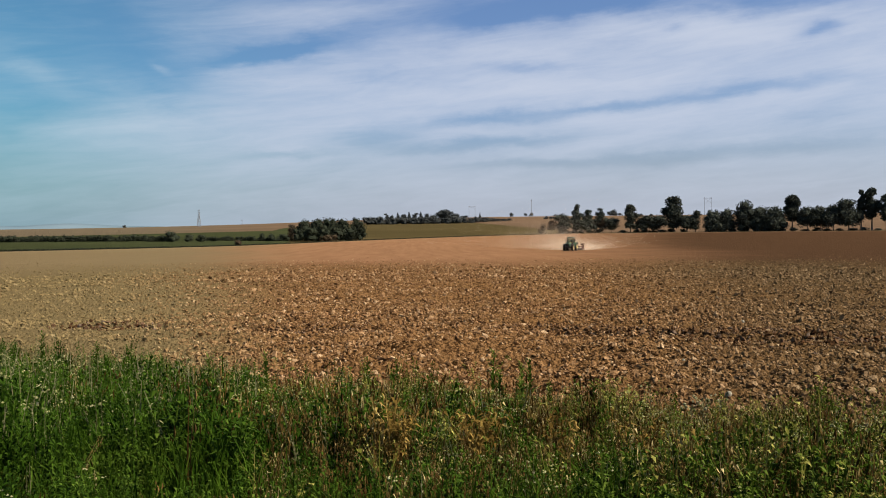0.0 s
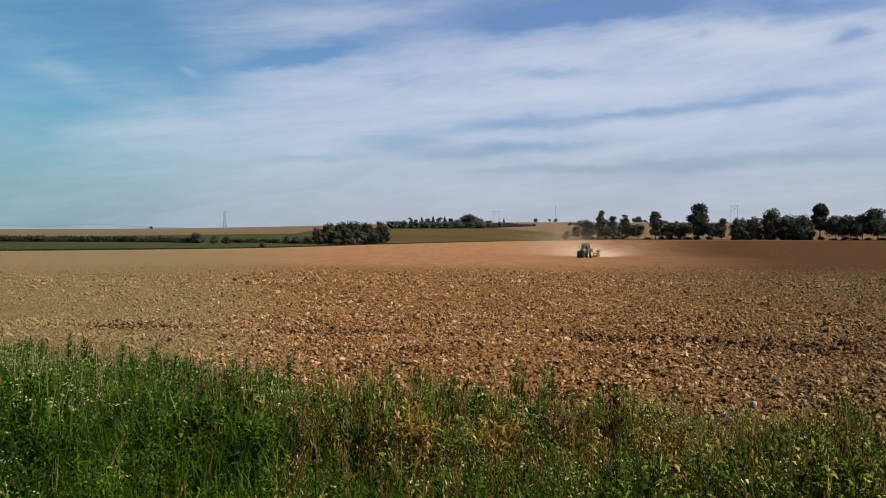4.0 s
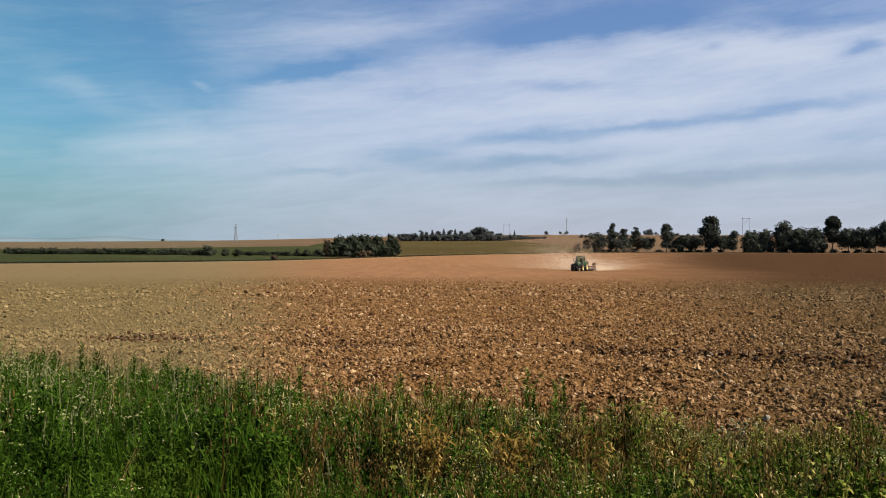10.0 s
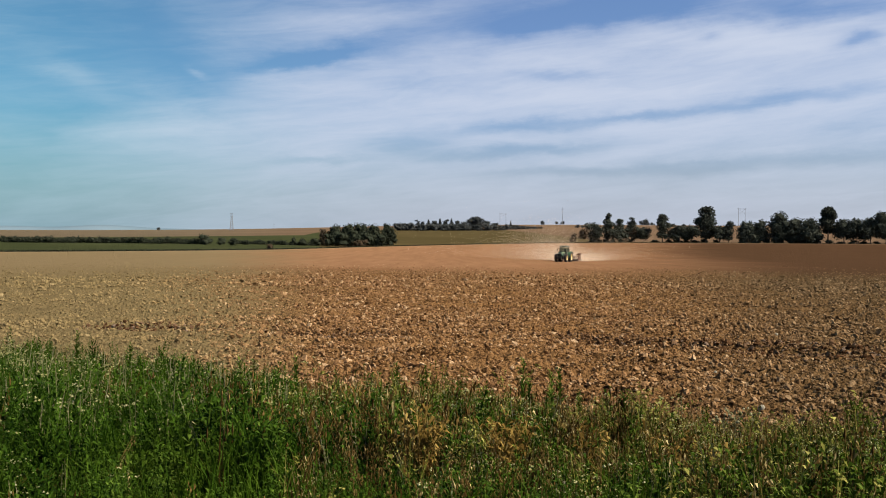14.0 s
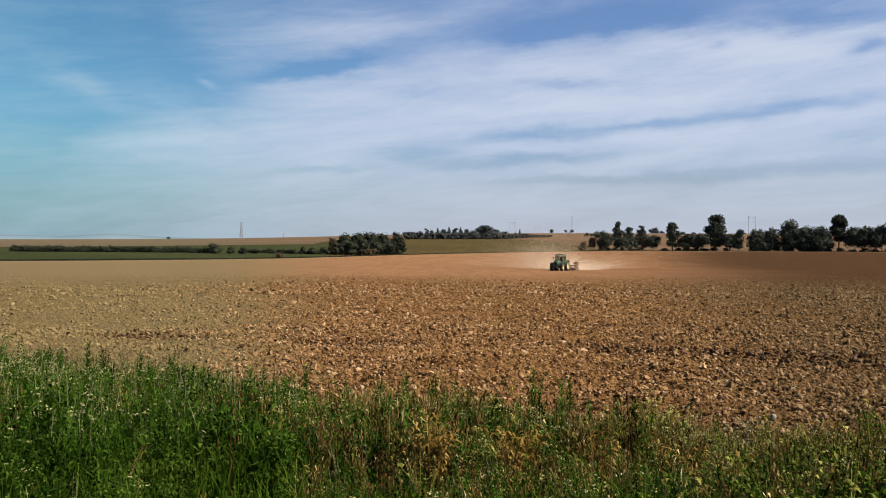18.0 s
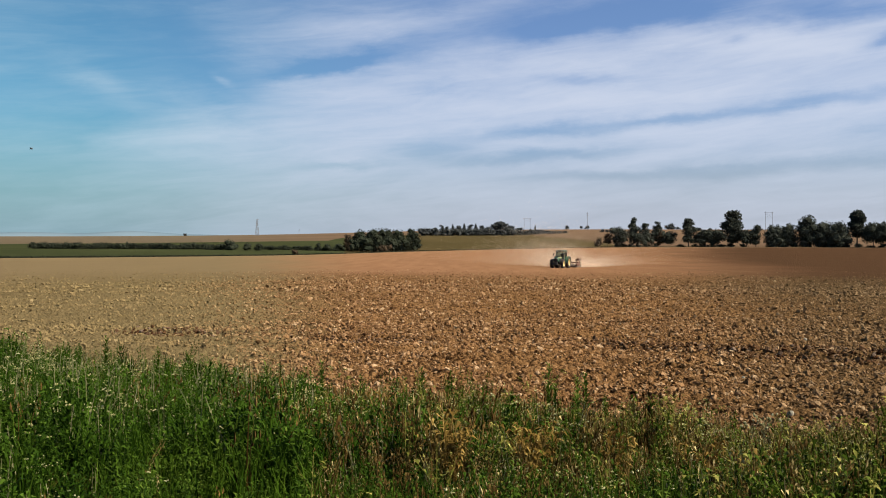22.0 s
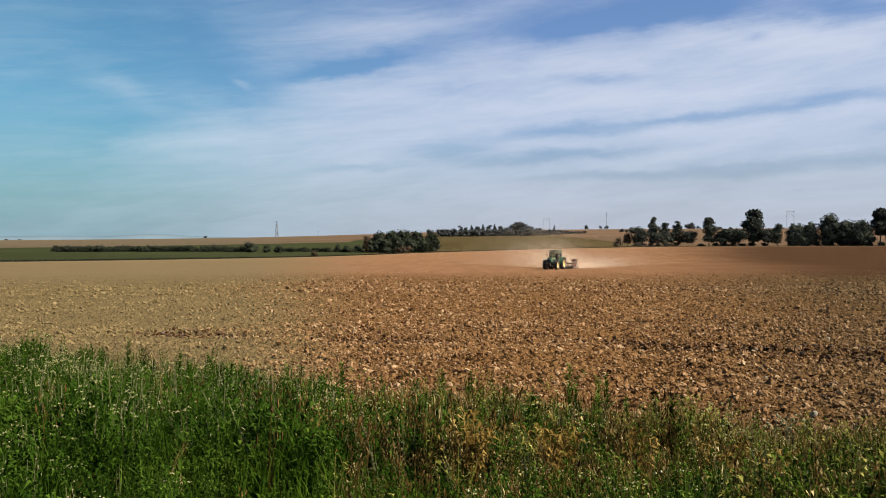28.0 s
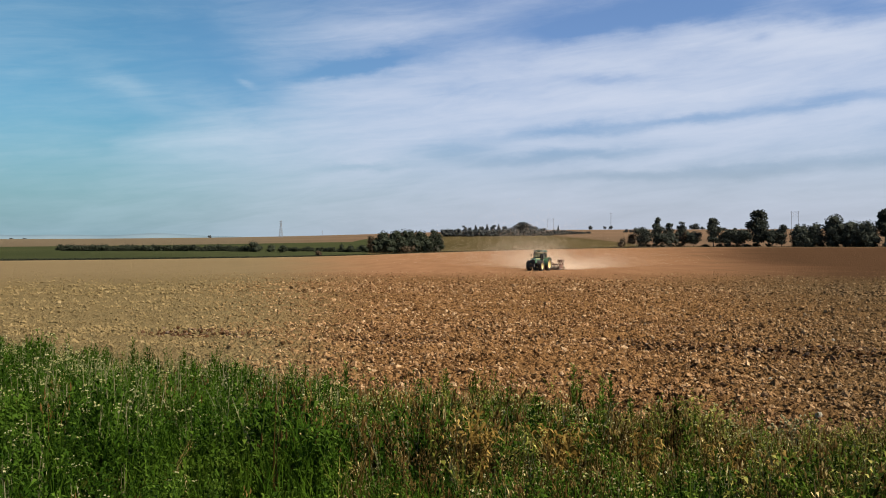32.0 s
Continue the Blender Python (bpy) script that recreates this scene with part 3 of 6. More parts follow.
def furrow_open(x):
    """How open the furrow is along its way: broken up in places, deepest to one side."""
    return np.clip(soft((x - 2.5) / 4.0) + 0.9 * np.exp(-((x + 10.5) / 1.6) ** 2) + 0.5 * np.exp(-((x + 3.5) / 1.5) ** 2), 0, 1)


def furrow(x, y):
    """A deep dead furrow across the near field: 1 in it, 0 outside."""
    d = y - furrow_line(x)
    return np.exp(-(d / 0.6) ** 2) * furrow_open(x)


def lumps(x, y, cell, seed):
    """Relief of rounded lumps, one to a cell, of uneven size and height (0 to 1)."""
    g = np.random.default_rng(seed)
    table = g.uniform(0, 1, (4, 4096))
    x = x + 0.25 * cell * np.sin(y * 2.1 / cell + 1.3) + 0.2 * cell * np.sin((x + y) * 1.7 / cell)
    y = y + 0.25 * cell * np.sin(x * 1.9 / cell)
    i, j = np.floor(x / cell).astype(np.int64), np.floor(y / cell).astype(np.int64)
    out = np.zeros_like(x)
    for di in (-1, 0, 1):
        for dj in (-1, 0, 1):
            k = ((i + di) * 92837111 ^ (j + dj) * 689287499) % 4096
            cx, cy = (i + di + table[0][k]) * cell, (j + dj + table[1][k]) * cell
            rad = cell * (0.4 + 0.5 * table[2][k])
            d = np.hypot(x - cx, y - cy) / rad
            out = np.maximum(out, (0.25 + 0.75 * table[3][k]) * np.sqrt(np.clip(1 - d * d, 0, 1)))
    return out


def relief(x, y):
    """The roughness of the ploughed soil above the smooth lie of the land."""
    r, out = np.hypot(x, y), bank_distance(x, y)
    near = soft((115 - r) / 70) * soft((out + 0.5) / 1.5)
    rough = 0.03 * wave_noise(x, y, 4, 0.9) + 0.02 * wave_noise(x, y, 5, 2.2) + 0.05 * wave_noise(x, y, 6, 0.22)
    rough = rough + 0.045 * np.sin((y - furrow_line(x)) * 2.5 + 1.2 * wave_noise(x, y, 61, 0.08)) * soft((110 - r) / 60)
    calm = 1 - 0.4 * soft((-np.degrees(np.arctan2(x, y)) - 6) / 16)
    rough = rough + calm * (0.09 * lumps(x, y, 0.22, 51) + 0.08 * lumps(x, y, 0.13, 52) - 0.075)
    return near * (rough - 0.42 * furrow(x, y)) + 0.05 * wave_noise(x, y, 9, 0.5) * soft(-out)


def field_top(x, y):
    x, y = np.asarray(x, float), np.asarray(y, float)
    return ground_z(x, y) + relief(x, y)


def build_ground():
    az = np.concatenate([np.arange(-33, 33.01, 0.14), [33.8, 35.5], np.arange(40, 320.1, 8.0), [324.5, 326.2]])
    rad = np.concatenate([[0.6], np.geomspace(1.2, 13.0, 30)[:-1], np.geomspace(13.0, 62.0, 270)[:-1], np.geomspace(62.0, 4900, 110)])
    A, R = np.meshgrid(np.radians(az), rad)
    X, Y = R * np.sin(A), R * np.cos(A)
    Z = field_top(X, Y)
    bank = bank_distance(X, Y)
    n, m = len(rad), len(az)
    V = np.stack([X, Y, Z], -1).reshape(-1, 3)
    idx = np.arange(n * m).reshape(n, m)
    nxt = np.roll(idx, -1, axis=1)
    a, b, c, d = idx[:-1], nxt[:-1], nxt[1:], idx[1:]
    F = np.concatenate([np.stack([a, d, c], -1).reshape(-1, 3), np.stack([a, c, b], -1).reshape(-1, 3)])
    V = np.vstack([V, [[0, 0, BANK_HEIGHT]]])
    F = np.vstack([F, np.stack([np.full(m, n * m), idx[0], nxt[0]], -1)])
    me = tri_mesh("ground", V, F, [M_GROUND], smooth=True)
    mid = np.hypot(V[F[:, 0], 0], V[F[:, 0], 1])
    me.polygons.foreach_set("use_smooth", (mid > 90) | (mid < 11))
    deg = np.degrees(np.arctan2(X, Y))
    values = dict(
        bank=bank,
        edge=R - by_azimuth(deg, R_EDGE),
        worked=R - 128,
        stubble=R - np.interp(deg, (-34, -9, -7, 3, 5, 8, 10), (480, 500, 720, 720, 620, 520, 450)),
        pasture=np.clip((deg + 8.0) / 1.0, -1, 1),
        # grows with azimuth to the right and with distance
        right_dark=soft((deg - 3.0) / 24.0) * (0.62 + 0.32 * soft((R - 35) / 45) + 0.3 * soft((R - 130) / 200)) + 0.3 * soft((deg - 12.0) / 12.0) * soft((R - 130) / 180),
        weedy=soft((-deg - 2.0) / 19.0),
    )
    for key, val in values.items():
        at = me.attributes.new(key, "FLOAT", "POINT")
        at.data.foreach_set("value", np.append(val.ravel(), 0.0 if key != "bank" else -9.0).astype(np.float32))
    ob = new("ground", me)
    return tagged(ob, "ploughed brown farmland with a grassy bank, crops and low hills beyond", "ground", kind="structure")


GROUND = build_ground()


def far_hills():
    """The faint hills along the horizon; the blue haze over them is painted into their colour."""
    a = np.radians(np.arange(-48, 48.1, 0.5))
    top = 36 + 26 * soft((np.degrees(-a) - 9) / 13) + 4 * np.sin(a * 31) + 3 * np.sin(a * 67 + 1)
    V, F = [], []
    for k, (r, f) in enumerate(((4500, 0.0), (4620, 0.8), (4740, 1.0), (4880, 0.2))):
        V.append(np.stack([r * np.sin(a), r * np.cos(a), -35 + (top + 0) * f], -1))
    n = len(a)
    for k in range(3):
        i = np.arange(n - 1) + k * n
        F += [np.stack([i, i + 1, i + n], -1), np.stack([i + 1, i + n + 1, i + n], -1)]
    k = Mat("hazed_hills", 1.0, spec=0.0)
    # pale blue base colour stands in for the air between
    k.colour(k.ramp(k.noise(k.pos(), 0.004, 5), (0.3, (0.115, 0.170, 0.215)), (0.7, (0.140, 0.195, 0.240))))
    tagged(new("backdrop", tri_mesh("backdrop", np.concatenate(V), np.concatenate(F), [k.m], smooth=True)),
           "faint hills along the horizon, blue haze in their colour", "hills", kind="structure")


far_hills()


# ------------------------------------------------------------------ trees and bushes
ICO = None


def ico():
    global ICO
    if ICO is None:
        bm = bmesh.new()
        bmesh.ops.create_icosphere(bm, subdivisions=1, radius=1.0)
        bm.verts.ensure_lookup_table()
        ICO = (np.array([v.co[:] for v in bm.verts]), np.array([[v.index for v in f.verts] for f in bm.faces]))
        bm.free()
    return ICO


def icosa():
    p = (1 + 5 ** 0.5) / 2
    V = np.array([(-1, p, 0), (1, p, 0), (-1, -p, 0), (1, -p, 0), (0, -1, p), (0, 1, p), (0, -1, -p), (0, 1, -p),
                  (p, 0, -1), (p, 0, 1), (-p, 0, -1), (-p, 0, 1)], float) / math.hypot(1, p)
    d = np.linalg.norm(V[:, None] - V[None], axis=-1)
    F = [(i, j, k) for i in range(12) for j in range(i + 1, 12) for k in range(j + 1, 12)
         if max(d[i, j], d[j, k], d[i, k]) < 1.1]
    F = [(i, j, k) if np.dot(np.cross(V[j] - V[i], V[k] - V[i]), V[i]) > 0 else (i, k, j) for i, j, k in F]
    return V, np.array(F)


def crown(g, lobes, leaf, count):
    """Leaf clumps on and in a set of rounded lobes (centre, radii); a dense inner core keeps it from being see-through."""
    weights = np.array([r[0] * r[2] for _, r in lobes])
    weights = weights / weights.sum()
    pieces = []
    base_v, base_f = ico()
    for (c, r) in lobes:
        bumps = 1 + 0.16 * g.standard_normal(len(base_v))[:, None]
        pieces.append((np.array(c) + base_v * bumps * np.array(r) * 0.66, base_f, 0))
    which = g.choice(len(lobes), count, p=weights)
    C, Rr = np.array([l[0] for l in lobes])[which], np.array([l[1] for l in lobes])[which]
    d = g.standard_normal((count, 3))
    d /= np.linalg.norm(d, axis=1)[:, None]
    at = C + d * Rr * g.uniform(0.5, 1.12, (count, 1)) ** 0.8
    u = g.standard_normal((count, 3))
    u /= np.linalg.norm(u, axis=1)[:, None]
    w = np.cross(u, g.standard_normal((count, 3)))
    w /= np.linalg.norm(w, axis=1)[:, None]
    s = leaf * g.uniform(0.45, 1.25, (count, 1))
    k = g.uniform(0.5, 1.0, (count, 1))
    quad = np.stack([at - u * s, at + w * s * k * 0.6, at + u * s, at - w * s * k * 0.6 + np.cross(u, w) * s * 0.3], 1)
    base = np.arange(count)[:, None] * 4
    F = np.concatenate([base + [0, 1, 2], base + [0, 2, 3]])
    pieces.append((quad.reshape(-1, 3), F, 0))
    return gather(pieces)


def branch_mesh(g, height, girth, tips):
    """A tapered, slightly bent trunk with limbs that reach to the tips."""
    bm = bmesh.new()
    bend = g.uniform(-0.03, 0.03, 2) * height
    knots = [Vector((bend[0] * t * t + 0.0, bend[1] * t * t, height * t)) for t in (0, 0.12, 0.4, 0.7, 1.0)]
    radii = [girth * 1.45, girth, girth * 0.8, girth * 0.55, girth * 0.25]
    knots[0].z = -0.25
    for i in range(4):
        rod(bm, knots[i], knots[i + 1], radii[i], radii[i + 1], 9)
    for tip in tips:
        t = g.uniform(0.3, 0.75)
        start = Vector((bend[0] * t * t, bend[1] * t * t, height * t))
        mid = start.lerp(Vector(tip), 0.55) + Vector((0, 0, 0.06 * height))
        rod(bm, start, mid, girth * 0.42, girth * 0.26, 6)
        rod(bm, mid, Vector(tip), girth * 0.26, girth * 0.08, 6)
    return bm


def tree(name, where, height, width, form, leaf_mat, label, category="tree", group="", seed=0, bare=0.22):
    """form: gum, round, column, block, bush or spire."""
    g = np.random.default_rng(1000 + seed)
    top = new(name)
    top.location = where
    top.rotation_euler = (0, 0, g.uniform(0, 6.283))
    tagged(top, label, category, group)
    h, w = height, width / 2
    lobes = []
    if form == "bush":
        for k in range(9):
            a, q = g.uniform(0, 6.283), w * g.uniform(0.1, 0.72)
            s = h * g.uniform(0.24, 0.40)
            lobes.append(((q * math.cos(a), q * math.sin(a), g.uniform(0.16, 0.72) * h), (min(s * 1.15, w * 0.6), min(s * 1.15, w * 0.6), s)))
        lobes.append(((0, 0, h * 0.68), (w * 0.45, w * 0.45, h * 0.3)))
        lobes.append(((0, 0, h * 0.25), (w * 0.8, w * 0.8, h * 0.27)))
    elif form == "spire":
        for k in range(8):
            t = k / 7
            s = w * (1.0 - 0.78 * t)
            lobes.append(((g.uniform(-0.1, 0.1) * w, g.uniform(-0.1, 0.1) * w, h * (0.12 + 0.8 * t)), (s, s, h * 0.13)))
    elif form == "column":
        for k in range(8):
            t = k / 7
            s = w * (0.62 + 0.42 * math.sin(math.pi * min(1, t * 1.05 + 0.1))) * g.uniform(0.75, 1.1)
            lobes.append(((g.uniform(-0.3, 0.3) * w, g.uniform(-0.3, 0.3) * w, h * (bare + (0.93 - bare) * t)), (s * 0.85, s * 0.85, h * 0.10)))
    elif form == "block":
        for k in range(18):
            t = (k + 0.5) / 18
            a, q = 2.4 * k, w * (0.62 if t < 0.75 else 0.35) * g.uniform(0.5, 1.0)
            s = w * g.uniform(0.34, 0.46)
            lobes.append(((q * math.cos(a), q * math.sin(a), h * (0.05 + 0.83 * t)), (s, s, max(s * 0.9, h * 0.12))))
        lobes.append(((0, 0, h * 0.4), (w * 0.75, w * 0.75, h * 0.38)))
    elif form == "gum":
        for k in range(17):
            t = g.uniform(0, 1)
            span = w * (0.95 - 0.55 * abs(t - 0.42) * 1.6)
            a, q = g.uniform(0, 6.283), span * g.uniform(0.15, 0.75)
            s = w * g.uniform(0.2, 0.36)
            lobes.append(((q * math.cos(a), q * math.sin(a), h * (bare + 0.06 + (0.86 - bare) * t)), (s * 1.1, s * 1.1, s * g.uniform(0.7, 0.95))))
        lobes.append(((0, 0, h * 0.93), (w * 0.36, w * 0.36, h * 0.07)))
        lobes.append(((0, 0, h * 0.55), (w * 0.6, w * 0.6, h * 0.2)))
    else:
        for k in range(12):
            a, q = g.uniform(0, 6.283), w * g.uniform(0.2, 0.66)
            t = g.uniform(0, 1)
            s = w * g.uniform(0.32, 0.48)
            lobes.append(((q * math.cos(a), q * math.sin(a), h * (bare + 0.10 + (0.72 - bare) * t)), (s, s, min(s, h * 0.2))))
        lobes.append(((0, 0, h * 0.82), (w * 0.5, w * 0.5, h * 0.18)))
        lobes.append(((0, 0, h * 0.5), (w * 0.7, w * 0.7, h * 0.28)))
    tips = [l[0] for l in lobes[: (3 if form in ("bush", "spire") else 7)]]
    part("trunk", branch_mesh(g, h * (0.45 if form == "bush" else 0.82), max(0.06, h * 0.018), tips), M_BARK, top)
    leaf = max(0.2, 0.021 * (h + width))
    V, F, I = crown(g, lobes, leaf, int((260 + 95 * (h + width)) * (0.55 if form == "bush" else 1.0)))
    mesh_part("crown", tri_mesh("crown", V, F, [leaf_mat]), top)
    return top


def height_to(az, r, up):
    """Height of a thing at that place whose top is seen at the angle up (degrees) from the eye."""
    return EYE[2] + r * math.tan(radians(up)) - place(az, r)[2]


# the row of gum trees along the far field edge: azimuth, angle of the top, width (degrees), distance, form, brownish
GUMS = [
    (8.23, 0.07, 0.62, 438, "bush", 1), (8.81, 0.34, 0.52, 440, "round", 1), (9.51, 0.72, 0.87, 440, "round", 0), (10.40, 1.25, 0.49, 446, "column", 0),
    (10.67, 0.34, 0.84, 441, "round", 0), (11.16, 0.94, 0.73, 466, "gum", 0), (11.88, 1.05, 0.71, 468, "gum", 0), (11.33, 0.38, 0.49, 442, "round", 0),
    (12.02, 0.38, 0.40, 442, "column", 1), (12.57, 0.44, 0.71, 443, "round", 0), (13.75, 1.24, 0.85, 443, "gum", 0), (14.43, 0.35, 0.62, 444, "round", 0),
    (14.78, 0.56, 0.76, 444, "round", 0), (15.50, 0.58, 0.81, 445, "round", 0), (16.35, 1.66, 1.34, 448, "gum", 0), (17.15, 0.56, 0.63, 445, "round", 0),
    (17.70, 0.79, 0.54, 446, "column", 0), (18.73, 0.78, 0.94, 447, "block", 0), (19.49, 0.85, 0.90, 449, "block", 0), (20.64, 1.32, 0.99, 450, "block", 0),
    (21.44, 0.97, 0.82, 449, "block", 0), (22.29, 0.91, 1.08, 449, "block", 0), (23.29, 1.68, 1.02, 453, "gum", 0), (24.15, 0.99, 0.88, 449, "round", 0),
    (24.85, 1.00, 0.82, 449, "round", 0), (25.57, 1.07, 0.92, 450, "round", 0), (26.38, 1.35, 1.00, 451, "round", 0), (27.03, 1.89, 0.46, 453, "gum", 0),
    (27.60, 1.99, 0.80, 453, "gum", 0), (28.35, 1.55, 0.90, 452, "gum", 0),
]
REACH = {"gum": 1.55, "round": 1.85, "column": 1.75, "bush": 1.5, "block": 1.72}
for n, (az, up, wd, r, form, brown) in enumerate(GUMS):
    h = height_to(az, r, up)
    tree("bush" if form == "bush" else "gum_tree", place(az, r), h, max(1.5, r * radians(wd) * REACH[form] * (0.72 if brown else 1.0)), form,
         M_DRYBUSH if brown else M_GUM,
         ("low brownish bush at the field edge" if form == "bush" else "small brownish tree at the field edge") if brown else
         ("tall dark gum tree with a ragged crown at the field edge" if h > 15 else
          ("dense dark green tree leafy down to the ground" if form == "block" else "dark green leafy tree in the row along the field edge")),
         "bush" if form == "bush" else "tree", "trees along the field edge", n, bare=0.2 if form in ("round", "column") else (0.26 if az > 23 else 0.13))

# undergrowth at the foot of the row
for n, (az, r) in enumerate([(9.4, 446), (9.8, 446), (10.3, 447), (10.7, 446), (11.2, 448), (11.7, 448), (13.3, 447), (14.2, 448), (14.6, 448), (15.2, 448), (15.7, 449), (16.2, 450), (17.0, 448),
                             (18.6, 450), (19.2, 450), (20.6, 452), (21.4, 451), (22.1, 451), (22.7, 451), (23.4, 455), (24.0, 452), (24.6, 452), (25.2, 452), (25.9, 453), (26.6, 453), (27.2, 454), (27.9, 454)]):
    tree("bush", place(az, r), random.uniform(0.9, 2.0), random.uniform(4.0, 7.0), "bush", M_GUM, "dark shrub at the foot of the tree row", "bush", "trees along the field edge", 400 + n)

# the copse where the field, crop and pasture meet
COPSE = [(-7.75, 0.25, 0.55, 352), (-7.10, 0.47, 0.9, 356), (-6.23, 0.55, 1.05, 360), (-5.43, 0.55, 1.05, 362),
         (-4.62, 0.44, 1.1, 366), (-3.72, 0.66, 0.6, 385), (-3.58, 0.36, 0.8, 372), (-4.95, 0.05, 0.7, 352), (-5.5, -0.46, 0.95, 347),
         (-6.6, 0.1, 0.9, 346), (-5.9, 0.2, 0.8, 350), (-4.2, 0.05, 0.9, 362), (-7.35, 0.0, 0.6, 345)]
for n, (az, up, wd, r) in enumerate(COPSE):
    h = height_to(az, r, up)
    kind = "bush" if h < 6.5 else "block"
    tree("bush" if kind == "bush" else "copse_tree", place(az, r), h, r * radians(wd) * 1.5, kind, M_DRYBUSH if n in (0, 8) else M_BUSH,
         "brownish bush in front of the copse" if n in (0, 8) else "dense dark green tree of the small copse beyond the field",
         "bush" if kind == "bush" else "tree", "trees of the copse", 60 + n, bare=0.05)

# the hedge and single bushes in the green crop
LEFT = [(-15.16, -0.10, 0.98, 318), (-14.18, -0.31, 0.75, 318), (-13.41, -0.33, 0.7, 316), (-11.14, -0.74, 0.6, 292),
        (-9.66, -0.25, 0.55, 345), (-9.12, -0.38, 0.75, 345), (-8.40, -0.35, 0.9, 350), (-11.81, -0.48, 0.6, 340), (-12.6, -0.5, 0.5, 330), (-10.4, -0.5, 0.6, 342)]
for n, (az, up, wd, r) in enumerate(LEFT):
    tree("bush", place(az, r), max(1.2, height_to(az, r, up)), r * radians(wd), "bush", M_DRYBUSH if n == 3 else M_BUSH,
         "low brown bush at the field edge" if n == 3 else "round dark green bush in the hedge beyond the field", "bush", "bushes of the hedge", 90 + n)
for n in range(11):
    az = -12.9 + 0.44 * n
    tree("bush", place(az, 338 + n), random.uniform(1.0, 1.8), random.uniform(3.5, 5.5), "bush", M_BUSH,
         "low dark green bush of a long field hedge", "bush", "bushes of the hedge", 560 + n)
for n in range(57):
    az = -26.5 + 0.205 * n + random.uniform(-0.08, 0.08)
    r = 338 - 0.3 * n + random.uniform(-4, 4)
    tree("bush", place(az, r), random.uniform(1.5, 2.5) * (0.75 if n % 9 == 4 else 1.0), random.uniform(3.4, 6.0), "bush", M_BUSH,
         "low dark green bush of a long field hedge", "bush", "bushes of the hedge", 500 + n)

# its haze is painted: bluish grey leaves, no air between
# the wood on the ridge
RIDGE = [(-3.1, 0.6, 0.5, "round"), (-2.7, 0.62, 0.5, "round"), (-2.22, 0.66, 0.5, "round"), (-1.78, 0.82, 0.42, "column"), (-1.45, 0.76, 0.4, "round"), (-1.05, 0.86, 0.4, "spire"),
         (-0.72, 0.80, 0.5, "round"), (-0.33, 0.89, 0.42, "spire"), (0.05, 0.84, 0.5, "column"), (0.42, 0.90, 0.44, "spire"), (0.80, 0.82, 0.5, "round"), (1.95, 1.07, 1.3, "round"),
         (1.23, 0.74, 0.8, "round"), (2.68, 0.81, 0.8, "round"), (3.22, 0.67, 0.6, "round")]
for n, (az, up, wd, form) in enumerate(RIDGE):
    r = 668 + 6 * (n % 3)
    tree("fir_tree" if form == "spire" else "ridge_tree", place(az, r), height_to(az, r, up), r * radians(wd) * 1.1, form, M_HAZED_WOOD,
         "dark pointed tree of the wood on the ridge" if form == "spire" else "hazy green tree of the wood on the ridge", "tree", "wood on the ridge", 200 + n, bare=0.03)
for n in range(26):
    az = -2.9 + 0.36 * n
    fall = 1.0 - 0.62 * float(soft((n - 16) / 9))
    tree("bush", place(az, 655 + 5 * (n % 2) + (12 * (n - 17) if n > 17 else 0)), random.uniform(4.4, 6.4) * fall, random.uniform(7.5, 11), "bush", M_HAZED_WOOD,
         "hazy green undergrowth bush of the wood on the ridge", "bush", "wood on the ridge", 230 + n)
for n, (az, up, wd, r, form) in enumerate([(4.22, 0.82, 0.2, 900, "spire"), (6.25, 0.82, 0.34, 1080, "round"), (7.14, 0.76, 0.28, 1080, "round"), (7.52, 0.79, 0.34, 1080, "round"),
                                           (8.45, 0.60, 0.34, 820, "bush"), (8.75, 0.54, 0.4, 820, "bush"), (9.1, 0.52, 0.4, 820, "bush"), (9.45, 0.52, 0.4, 820, "bush"), (12.64, 0.93, 0.9, 1060, "bush"), (13.1, 0.74, 0.4, 1060, "bush"), (18.9, 0.68, 0.3, 1000, "bush"), (19.3, 0.68, 0.3, 1000, "bush"),
                                           (-17.88, 0.24, 0.22, 1700, "bush"), (-29.1, 0.09, 0.3, 2000, "bush"), (-28.4, 0.08, 0.3, 2000, "bush"), (14.4, 0.66, 0.5, 1000, "bush"), (15.0, 0.65, 0.4, 1000, "bush")]):
    tree("far_tree" if form != "bush" else "far_bush", place(az, r), max(2.0, height_to(az, r, up)), r * radians(wd), form, M_HAZED_WOOD,
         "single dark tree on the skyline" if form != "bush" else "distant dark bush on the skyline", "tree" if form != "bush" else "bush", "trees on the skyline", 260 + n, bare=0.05)


